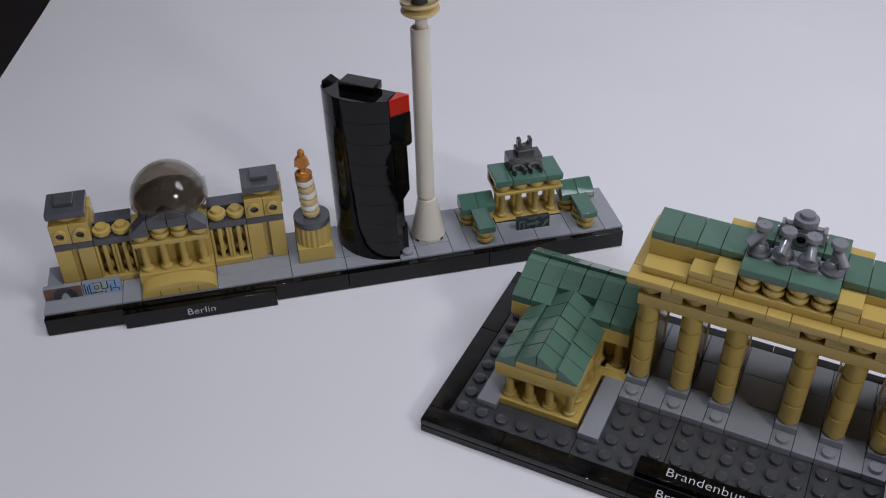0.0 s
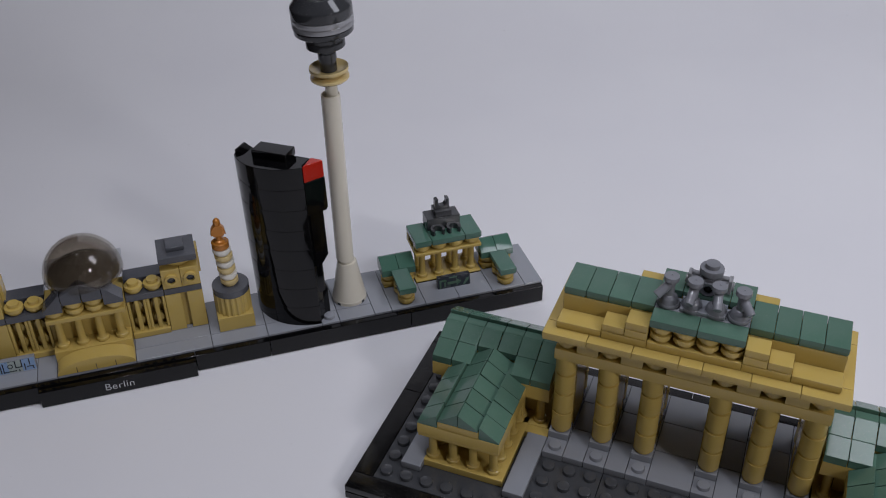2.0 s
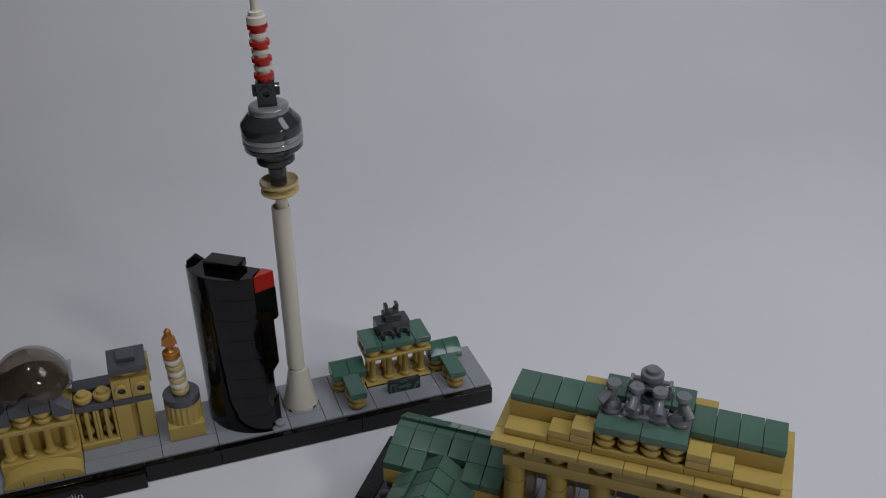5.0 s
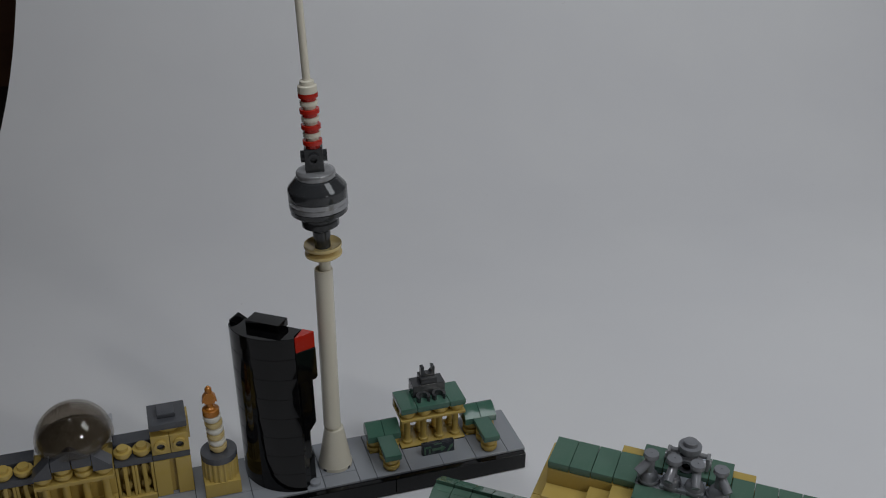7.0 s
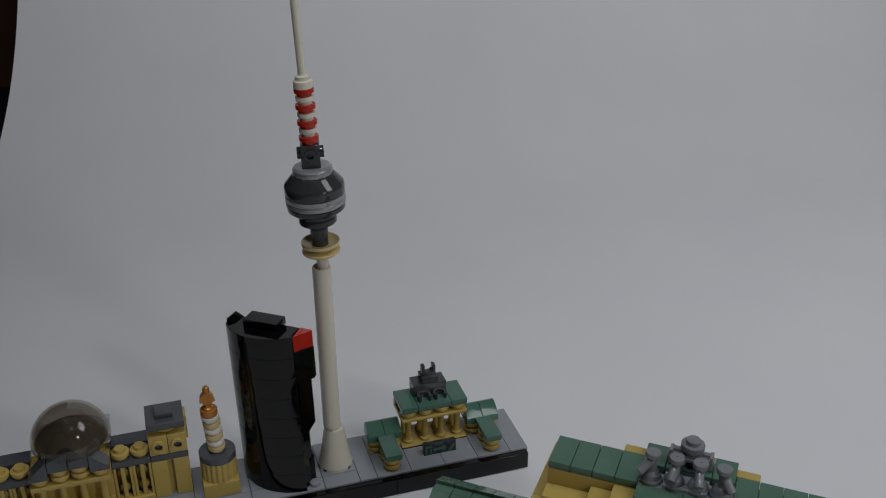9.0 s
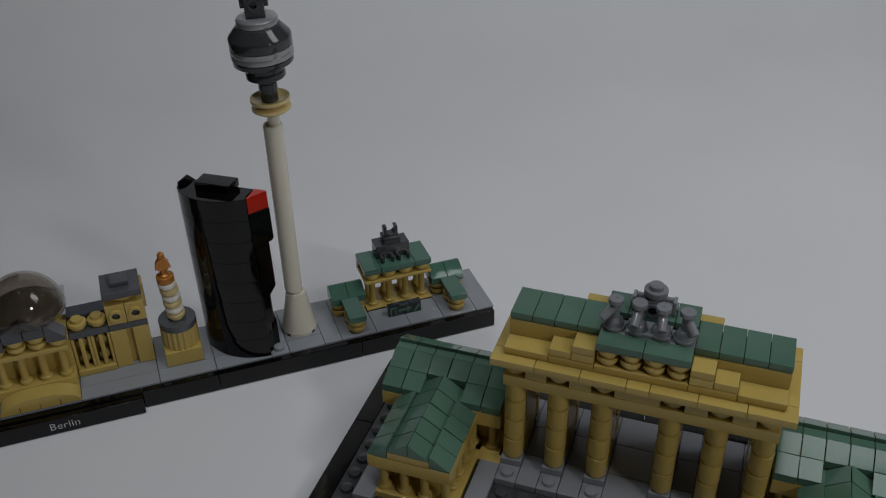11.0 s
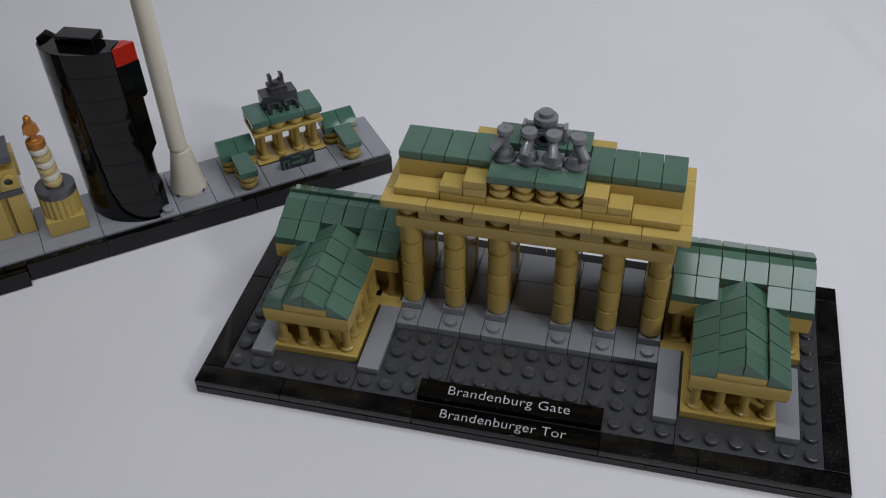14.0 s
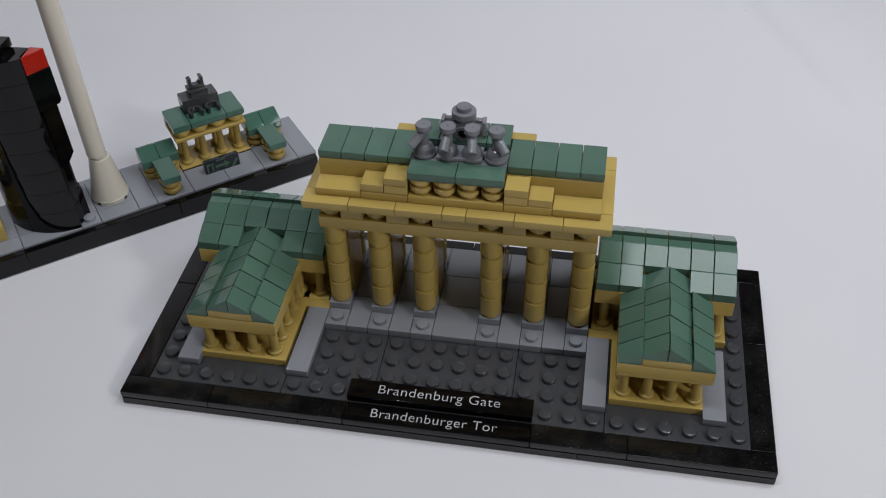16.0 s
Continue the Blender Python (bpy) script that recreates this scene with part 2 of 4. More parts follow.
def prism_geo(poly, axis, a, b):
    """A polygon drawn out along an axis from a to b. poly: pairs on the other two axes, in order x, y, z; counter-clockwise or not."""
    n = len(poly)
    def at(p, q):
        return {"x": (q, p[0], p[1]), "y": (p[0], q, p[1]), "z": (p[0], p[1], q)}[axis]
    verts = [at(p, a) for p in poly] + [at(p, b) for p in poly]
    area = sum(poly[i][0] * poly[(i + 1) % n][1] - poly[(i + 1) % n][0] * poly[i][1] for i in range(n))
    faces = [list(range(n))[::-1], list(range(n, 2 * n))] + [[i, (i + 1) % n, n + (i + 1) % n, n + i] for i in range(n)]
    if (area < 0) != (axis == "y"):
        faces = [f[::-1] for f in faces]
    return verts, faces


def join(*parts):
    verts, faces = [], []
    for v, f in parts:
        n = len(verts)
        verts += v
        faces += [[i + n for i in face] for face in f]
    return verts, faces


def moved(geo, m):
    return [tuple(m @ Vector(v)) for v in geo[0]], geo[1]


def rounded(geo, width, mat, key, segments=1):
    """A mesh from geo with its sharp edges bevelled."""
    me = data(key, *geo, mat)
    bm = bmesh.new()
    bm.from_mesh(me)
    bmesh.ops.recalc_face_normals(bm, faces=bm.faces)
    edges = [e for e in bm.edges if e.is_manifold and e.calc_face_angle(0) > radians(25)]
    bmesh.ops.bevel(bm, geom=edges, offset=width * U, segments=segments, affect="EDGES", profile=0.5, clamp_overlap=True)
    bm.to_mesh(me)
    bm.free()
    soften(me)
    return me


def thing(name, label, category, m=None, kind=""):
    ob = new(name)
    ob.empty_display_size = 0.02
    if m is not None:
        ob.matrix_basis = m
    return tagged(ob, label, category, kind=kind)


def put(name, me, parent, at=(0, 0, 0), rz=0.0, label="", rx=0.0, ry=0.0):
    """A part or piece from shared mesh data, placed in studs within its thing."""
    ob = new(name, me)
    ob.parent = parent
    ob.matrix_basis = pose(at[0] * U, at[1] * U, at[2] * U, rx, ry, rz)
    return tagged(ob, label) if label else ob


def part(name, geo, mat, parent, label="", smooth=28):
    return put(name, data(name, *geo, mat, smooth), parent, label=label)


def jit(a=0.35):
    return random.uniform(-a, a)


# ---- kinds of brick ----
STUD_PROFILE = [(0.30, 0.0), (0.30, 0.175), (0.272, 0.205), (0.0, 0.205)]


def stud_geo(x, y, z, seg=20):
    return lathe_geo(STUD_PROFILE, x, y, seg, z)


def brick(w, d, h, mat, studs=()):
    """A plate, brick or tile of w x d studs and h studs high, its corner at the origin. studs: which of its studs lie bare."""
    key = ("brick", w, d, h, mat.name, tuple(studs))
    if key not in CACHE:
        g = box_geo(GAP, w - GAP, GAP, d - GAP, 0.004, h - 0.002)
        for sx, sy in studs:
            g = join(g, stud_geo(sx, sy, h - 0.002))
        CACHE[key] = data("brick", *g, mat)
    return CACHE[key]


def tile(w, d, mat, h=PL):
    """A smooth tile with the small groove round its foot."""
    key = ("tile", w, d, h, mat.name)
    if key not in CACHE:
        g = join(box_geo(GAP, w - GAP, GAP, d - GAP, 0.07, h - 0.002), box_geo(0.04, w - 0.04, 0.04, d - 0.04, 0.002, 0.09, 0.01))
        CACHE[key] = data("tile", *g, mat)
    return CACHE[key]


def turned(profile, mat, seg=24):
    key = ("turned", tuple(profile), mat.name, seg)
    if key not in CACHE:
        CACHE[key] = data("turned", *lathe_geo(profile, seg=seg), mat, 35)
    return CACHE[key]


ROUND_PLATE = [(0.0, 0.0), (0.36, 0.0), (0.36, 0.15), (0.46, 0.16), (0.485, 0.18), (0.485, 0.375), (0.465, 0.395), (0.0, 0.395)]
ROUND_PLATE_STUD = ROUND_PLATE[:-1] + [(0.30, 0.395), (0.30, 0.58), (0.285, 0.60), (0.0, 0.60)]
DRUM = [(0.0, 0.0), (0.40, 0.0), (0.40, 0.10), (0.465, 0.12), (0.485, 0.14), (0.485, 1.175), (0.46, 1.195), (0.0, 1.195)]
POST = [(0.0, 0.0), (0.325, 0.0), (0.34, 0.02), (0.34, 0.15), (0.32, 0.18), (0.26, 0.20), (0.24, 0.27), (0.205, 0.32), (0.205, 1.38), (0.25, 1.42), (0.25, 1.6), (0.0, 1.6)]


def roof_slope(mat, drop=0.64, h=0.8):
    """A one-stud roof slope whose low edge faces -y; its corner at the origin."""
    key = ("slope", mat.name, drop, h)
    if key not in CACHE:
        g = prism_geo([(0.02, 0.004), (0.984, 0.004), (0.984, h - 0.01), (0.965, h), (0.02, h - drop)], "x", 0.022, 0.978)
        CACHE[key] = rounded(g, 0.022, mat, "slope", 2)
    return CACHE[key]


def put_slope(name, parent, x, y, z, face, mat=None, h=0.8, drop=0.64):
    """A slope over the cell whose corner is (x, y); face: the side of its low edge, one of - y + y, - x + x."""
    rz, dx, dy = {"-y": (0, 0, 0), "+y": (180, 1, 1), "-x": (-90, 0, 1), "+x": (90, 1, 0)}[face]
    a = jit(1.1)
    return put(name, roof_slope(mat or GREEN, drop, h), parent, (x + dx, y + dy, z), rz + a)


def lettering(text, size, mat, key, thin=0.012):
    """Flat raised print, centred on the origin, reading along +x, facing +z."""
    cu = bpy.data.curves.new(key, "FONT")
    cu.body, cu.size, cu.align_x, cu.align_y, cu.extrude = text, size * U, "CENTER", "CENTER", 0.00002
    cu.offset, cu.space_character = -thin * size * U, 1.04
    ob = new(key, cu)
    bpy.context.view_layer.update()
    me = bpy.data.meshes.new_from_object(ob.evaluated_get(bpy.context.evaluated_depsgraph_get()))
    bpy.data.objects.remove(ob)
    bpy.data.curves.remove(cu)
    me.materials.clear()
    me.materials.append(mat)
    me.name = key
    return me

# ---- the setting: sheet, desk, booth, room ----
def fold(x, height):
    """A crease in the sheet: a slow rise and a short fall."""
    return height * math.exp(-(x / (3.0 if x < 0 else 0.75)) ** 2)


def sweep_sheet():
    """White sheet that lies flat under the models and curves up behind them; two soft ridges run along its far side."""
    u0, radius, v0, v1 = 48.0, 39.0, -30.9, 94.0
    us = [(-70 + 118 * k / 40, 0.0) for k in range(41)]
    us += [(u0 + radius * math.sin(a), radius * (1 - math.cos(a))) for a in (math.radians(84) * k / 28 for k in range(1, 29))]
    end = us[-1]
    us += [(end[0] + 0.105 * s, end[1] + s) for s in (8, 18, 30, 44, 62)]
    n = 250
    vs = [v0 + (v1 - v0) * k / n for k in range(n + 1)]
    verts = []
    for thick in (0.0, -0.06):
        for u, z in us:
            for v in vs:
                ridge = fold(v - 42.85 - 0.0033 * u * u, 0.33) + fold(v - 44.0 - 0.30 * u, 0.28)
                ridge *= min(1.0, max(0.0, (u - 2) / 12)) * min(1.0, max(0.0, (36 - u) / 14))
                p = UDIR * u + VDIR * v
                verts.append((p.x, p.y, z + ridge + thick - 0.012))
    w, rows = n + 1, len(us)
    top = rows * w
    faces = []
    for i in range(rows - 1):
        for j in range(n):
            a = i * w + j
            faces.append([a, a + 1, a + w + 1, a + w])
            faces.append([top + a, top + a + w, top + a + w + 1, top + a + 1])
    for i in range(rows - 1):
        for j in (0, n):
            a = i * w + j
            f = [a, a + w, top + a + w, top + a]
            faces.append(f if j == 0 else f[::-1])
    for j in range(n):
        for i in (0, rows - 1):
            a = i * w + j
            f = [a, top + a, top + a + 1, a + 1]
            faces.append(f if i == 0 else f[::-1])
    ob = new("backdrop", data("backdrop", verts, faces, SHEET, 60))
    return tagged(ob, "white vinyl photo sheet curving up behind the models", "backdrop", kind="structure")


sweep_sheet()


def slab(name, lo, hi, mat, label, category, heading=SWEEP, kind="structure"):
    ob = new(name, data(name, *box_geo(*[c for pair in zip(lo, hi) for c in pair], 0.1), mat))
    ob.matrix_basis = pose(0, 0, 0, 0, 0, math.degrees(heading))
    return tagged(ob, label, category, kind=kind)


slab("desk_top", (-95, -80, -4.2), (95, 92, -0.2), DESK, "dark stained wooden desk top under the sheet", "desk")
slab("floor", (-140, -140, -98), (140, 140, -92), FLOOR, "brown floorboards of the dim room", "floor")
slab("ceiling", (-140, -140, 140), (140, 140, 146), ROOM, "dim painted ceiling", "ceiling")
slab("wall_north", (-140, 140, -98), (140, 146, 146), WOOD, "dark wood-panelled wall", "wall")
slab("wall_south", (-140, -146, -98), (140, -140, 146), ROOM, "dim painted wall", "wall")
slab("wall_west", (-146, -146, -98), (-140, 146, 146), WOOD, "dark wood-panelled wall", "wall")
slab("wall_east", (140, -146, -98), (146, 146, 146), ROOM, "dim painted wall", "wall")


# ---- large model of the gate ----
gate = thing("gate_model", "toy-brick tan city gate with green roofs on black base", "toy model")


def gate_base():
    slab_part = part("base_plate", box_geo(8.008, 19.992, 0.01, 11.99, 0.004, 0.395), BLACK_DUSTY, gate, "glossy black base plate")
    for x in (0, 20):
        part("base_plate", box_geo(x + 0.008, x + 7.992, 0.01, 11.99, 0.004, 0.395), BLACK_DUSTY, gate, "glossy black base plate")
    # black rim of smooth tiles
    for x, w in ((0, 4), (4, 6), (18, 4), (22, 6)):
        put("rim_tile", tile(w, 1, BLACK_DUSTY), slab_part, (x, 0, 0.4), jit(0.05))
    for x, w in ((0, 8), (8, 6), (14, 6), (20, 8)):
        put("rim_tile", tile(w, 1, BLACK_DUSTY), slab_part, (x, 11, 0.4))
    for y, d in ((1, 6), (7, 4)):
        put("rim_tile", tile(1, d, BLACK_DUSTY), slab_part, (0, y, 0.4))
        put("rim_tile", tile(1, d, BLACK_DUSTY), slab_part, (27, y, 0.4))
    # dark grey plates with bare studs
    covered = lambda x, y: (2 <= x < 8 and y >= 2) or (20 <= x < 26 and y >= 2) or (8 <= x < 20 and y >= 5) or (10 <= x < 18 and y < 2)
    for x0, x1 in ((1, 7), (7, 11), (11, 17), (17, 21), (21, 27)):
        bare = [(x - x0 + 0.5, y - 1 + 0.5) for x in range(x0, x1) for y in range(1, 11) if not covered(x, y)]
        put("ground_plate", brick(x1 - x0, 10, PL, DARK, bare), slab_part, (x0, 1, 0.4))
    # light grey paving
    for x in (2, 7, 20, 25):
        put("paving_tile", tile(1, 4, GREY), slab_part, (x, 2, 0.8), jit(0.15))
    for x in (9, 11, 16, 18):
        for y in (5, 7, 9):
            put("paving_tile", tile(1, 2 if y > 5 else 2, GREY), slab_part, (x, y, 0.8), jit(0.15))
    for y in (5, 7, 9):
        put("paving_tile", tile(2, 2, GREY), slab_part, (13, y, 0.8), jit(0.15))
    for x in COLUMNS:
        put("paving_plate", brick(1, 2, PL, GREY, [(0.5, 0.5)]), slab_part, (x - 0.5, 5, 0.8), jit(0.15))
        put("paving_plate", brick(1, 4, PL, GREY), slab_part, (x - 0.5, 7, 0.8))
    return slab_part


COLUMNS = (8.5, 10.5, 12.5, 15.5, 17.5, 19.5)
gate_base()


def name_tiles():
    for text, y, z, cx, size in (("Brandenburger Tor", 0, 0.4, 13.86, 0.665), ("Brandenburg Gate", 1, 0.8, 13.95, 0.69)):
        t = put("name_tile", tile(8, 1, BLACK), gate, (10, y, z), label="black name tile with white print")
        put("lettering", lettering(text, size, PRINT_WHITE, "lettering", 0.012), t, (cx - 10, 0.5, PL + 0.014))


name_tiles()


def colonnade():
    body = part("colonnade", join(
        box_geo(8.01, 19.99, 6.01, 6.99, 6.19, 6.796), box_geo(8.01, 19.99, 9.01, 9.99, 6.19, 6.796),
        box_geo(8.01, 19.99, 7.01, 8.99, 6.19, 7.59)), TAN, gate, "tan lintel over the columns")
    for x in COLUMNS:
        for yc in (6.5, 9.5):
            put("column_foot", brick(1, 1, PL, GREY), body, (x - 0.5, yc - 0.5, 1.2), jit(0.8))
            for k in range(4):
                put("column_drum", turned(DRUM, TAN), body, (x + jit(0.012), yc + jit(0.012), 1.6 + 1.2 * k), jit(40))
            put("round_plate", turned(ROUND_PLATE, TAN), body, (x, yc, 6.8))
            put("round_plate", turned(ROUND_PLATE, TAN), body, (x, yc, 7.2))
        put("pier", brick(0.9, 2, 5.2, TAN), body, (x - 0.45, 7, 1.2))
    # blocks of the frieze between the gaps over the columns
    edges = [8.0] + [e for x in COLUMNS for e in (x - 0.5, x + 0.5)] + [20.0]
    for a, b in zip(edges[2::2], edges[3::2]):
        if b - a > 0.2:
            for y in (6, 9):
                put("frieze_block", brick(b - a, 1, 0.8, TAN), body, (a, y, 6.8))
    # cornice
    x = 7.5
    for w in (2, 2, 2, 1, 2, 2, 2):
        put("cornice_tile", tile(w, 1, TAN), body, (x, 5.5, 7.6), jit(0.1))
        put("cornice_tile", tile(w, 1, TAN), body, (x, 9.5, 7.6))
        x += w
    for x in (7.5, 19.5):
        put("cornice_tile", tile(1, 3, TAN), body, (x, 6.5, 7.6))
    put("cornice_plate", brick(11, 3, PL, TAN), body, (8.5, 6.5, 7.6))
    return body


colonnade()


def attic():
    body = part("attic", join(box_geo(8.01, 19.99, 7.01, 8.99, 8.0, 9.196), box_geo(11.01, 16.99, 9.0, 9.49, 8.0, 9.59)), TAN, gate, "tan attic wall")
    for side in (0, 1):
        m = lambda a, w: a if side == 0 else 28 - a - w
        put("step_tile", tile(2, 1, TAN), body, (m(8, 2), 6, 8.0), jit(0.3))
        put("step_plate", brick(2, 1, PL, TAN), body, (m(10, 2), 6, 8.0))
        put("step_tile", tile(1, 1, TAN), body, (m(10, 1), 6, 8.4), jit(0.8))
        put("step_plate", brick(1, 1, PL, TAN), body, (m(11, 1), 6, 8.4))
        put("step_tile", tile(1, 1, TAN), body, (m(11, 1), 6, 8.8), jit(0.8))
        for k in range(4):
            put("roof_tile", tile(1, 2, GREEN), body, (m(8 + k, 1), 7, 9.2), jit(0.35), label="sand-green tile")
    put("step_plate", brick(4, 1, PL, TAN), body, (12, 6, 8.0))
    for k in range(4):
        for z in (8.4, 8.8):
            put("round_plate", turned(ROUND_PLATE, TAN), body, (12.5 + k, 6.5, z))
    for k in range(2):
        put("roof_tile", tile(2, 1, GREEN), body, (12 + 2 * k, 6, 9.2), jit(0.3), label="sand-green tile")
    return body


attic()


def chariot():
    """Four horses made of tap-like pieces before a small chariot with a round-headed driver."""
    plate = part("chariot_base", join(box_geo(12.01, 15.99, 7.01, 7.99, 9.2, 9.59), box_geo(13.05, 14.95, 7.02, 7.98, 9.592, 9.78)), GREY, gate, "grey base of the chariot group")
    for x, w in ((12, 1), (15, 1)):
        put("roof_tile", tile(1, 1.5, GREEN), plate, (x, 8.0, 9.56), label="sand-green tile")
    put("roof_tile", tile(2, 1.5, GREEN), plate, (13, 8.0, 9.56), label="sand-green tile")
    for x, turn in ((12.5, -42), (13.5, -8), (14.5, 8), (15.5, 40)):
        foot = lathe_geo([(0.0, 0.0), (0.40, 0.0), (0.50, 0.06), (0.50, 0.16), (0.47, 0.19), (0.44, 0.17), (0.42, 0.22), (0.40, 0.36), (0.33, 0.47), (0.21, 0.54), (0.20, 0.60), (0.20, 1.24), (0.32, 1.27), (0.335, 1.29), (0.335, 1.47), (0.315, 1.50), (0.05, 1.50), (0.045, 1.48), (0.0, 1.48)], seg=24)
        neck = moved(lathe_geo([(0.0, -0.1), (0.19, -0.1), (0.20, 0.1), (0.20, 0.80), (0.18, 0.83), (0.0, 0.83)], seg=18), Matrix.Translation((0, 0, 1.12)) @ Matrix.Rotation(radians(122), 4, "X"))
        key = "horse"
        if key not in CACHE:
            CACHE[key] = data("horse", *join(foot, neck), HORSE, 35)
        put("horse", CACHE[key], plate, (x, 7.42, 9.6), turn)
    # chariot: a block with a round ring, two side clips, and the driver's round head on top
    block = join(box_geo(13.56, 14.44, 8.15, 8.9, 9.6, 10.72), moved(lathe_geo([(0.20, 0.0), (0.33, 0.0), (0.33, 0.16), (0.20, 0.16)], seg=18), Matrix.Translation((14, 8.16, 10.3)) @ Matrix.Rotation(radians(90), 4, "X")))
    put("chariot_block", data("chariot_block", *block, HORSE), plate)
    # the block is solid: a black disc paints the shade inside the ring
    hole = moved(lathe_geo([(0.0, 0.0), (0.2, 0.0), (0.2, 0.02), (0.0, 0.02)], seg=18), Matrix.Translation((14, 8.15, 10.3)) @ Matrix.Rotation(radians(90), 4, "X"))
    put("hole", data("hole", *hole, BLACK), plate)
    for s in (-1, 1):
        bar = moved(lathe_geo([(0.0, 0.0), (0.2, 0.0), (0.2, 0.58), (0.0, 0.58)], seg=14), Matrix.Translation((14 + s * 0.44, 8.5, 10.36)) @ Matrix.Rotation(radians(90 * s), 4, "Y"))
        arm = box_geo(14 + s * 0.86 - 0.08, 14 + s * 0.86 + 0.08, 8.25, 8.75, 10.1, 10.78, 0.03)
        put("side_clip", data("side_clip", *join(bar, arm), SILVER), plate)
    put("rail", data("rail", *box_geo(13.10, 14.90, 8.55, 8.8, 10.50, 10.68, 0.03), SILVER), plate)
    head = [(0.0, 0.0), (0.34, 0.0), (0.36, 0.12), (0.48, 0.14), (0.49, 0.18), (0.49, 0.36), (0.47, 0.39), (0.30, 0.40), (0.30, 0.56), (0.28, 0.58), (0.0, 0.58)]
    put("driver", turned([(r * 1.06, h * 1.12) for r, h in head], HORSE), plate, (14, 8.55, 10.715))


HORSE = plastic("grey_horse_plastic", (0.20, 0.207, 0.228), rough=0.16)
chariot()


def pavilion(x0, out):
    """Temple-like side pavilion: platform, ring of posts, stepped gable roof running from front to back. out: how far its roof sits off the grid."""
    base = x0 + out * 0.4
    core = join(box_geo(base + 0.01, base + 3.99, 2.51, 7.0, 0.804, 1.196), box_geo(base + 1.05, base + 2.95, 4.0, 7.0, 1.196, 2.68))
    body = part("pavilion", core, TAN, gate, "tan side pavilion")
    post = turned([(r, h * 0.93) for r, h in POST], TAN)
    mid, top = x0 + out * 0.7, x0 + out
    for k in range(4):
        put("post", post, body, (mid + 0.5 + k, 3.0, 1.2))
    for k in range(1, 5):
        for a in (0.5, 3.5):
            put("post", post, body, (mid + a, 3.0 + k * 0.9, 1.2))
    z = 2.9
    put("eave_lip", brick(3.94, 4.97, 0.20, TAN), body, (top + 0.03, 2.53, z - 0.22))
    put("eave_plate", brick(4, 5, 0.59, TAN), body, (top, 2.5, z - 0.02))
    put("gable_plate", brick(2, 4, PL, TAN), body, (top + 1, 2.5, z + 0.57))
    for k in range(5):
        y = 2.5 + k
        if k < 4:
            put_slope("roof_slope", body, top, y, z + 0.57, "-x", h=0.72, drop=0.64)
            put_slope("roof_slope", body, top + 3, y, z + 0.57, "+x", h=0.72, drop=0.64)
        put_slope("roof_slope", body, top + 1, y, z + 0.97, "-x", h=0.72, drop=0.64)
        put_slope("roof_slope", body, top + 2, y, z + 0.97, "+x", h=0.72, drop=0.64)
    return body


def wing(x0):
    core = join(box_geo(x0 + 0.01, x0 + 5.99, 6.51, 10.49, 0.804, 1.196), box_geo(x0 + 0.8, x0 + 5.2, 7.4, 9.9, 1.196, 2.86), box_geo(x0 + 0.05, x0 + 5.95, 7.6, 10.48, 3.66, 4.05), box_geo(x0 + 0.01, x0 + 5.99, 8.51, 9.8, 4.05, 4.40))
    body = part("wing", core, TAN, gate, "tan wing beside the gate")
    put("eave_plate", brick(6, 4, 0.8, TAN), body, (x0, 6.5, 2.86))
    post = turned([(r, h * 1.03) for r, h in POST], TAN)
    for x in (0.5, 1.5, 2.5, 3.5, 4.5, 5.5):
        put("post", post, body, (x0 + x, 7.0, 1.2))
        put("post", post, body, (x0 + x, 10.0, 1.2))
    put("valley_tile", brick(2.3, 1, 0.30, GREEN), body, (x0 + 1.85, 6.52, 3.664), label="sand-green tile under the ridge")
    for k in range(6):
        if k not in (2, 3):     # the pavilion's ridge runs up here
            put_slope("roof_slope", body, x0 + k, 6.5, 3.66, "-y", drop=0.39)
        put_slope("roof_slope", body, x0 + k, 7.5, 4.07, "-y", drop=0.42)
        put("ridge_tile", tile(1, 0.5, GREEN), body, (x0 + k, 8.5, 4.45), jit(0.4), label="sand-green ridge tile")
        put_slope("ridge_slope", body, x0 + k, 9.0, 4.23, "+y", drop=0.5)
    return body


for x, out in ((3, -0.34), (21, 0.22)):
    pavilion(x, out)
for x, step in ((1.82, 6.62), (20.12, 20.01)):
    put("step_plate", brick(1.37, 0.55, PL, TAN), wing(x), (step, 5.97, 0.79))

# ---- long model of the skyline ----
SKY = pose(-20.85 * U, -2.20 * U, 0, 0, 0, 38.86)
sky = thing("skyline_model", "toy-brick city skyline on a long grey and black base", "toy model", SKY)


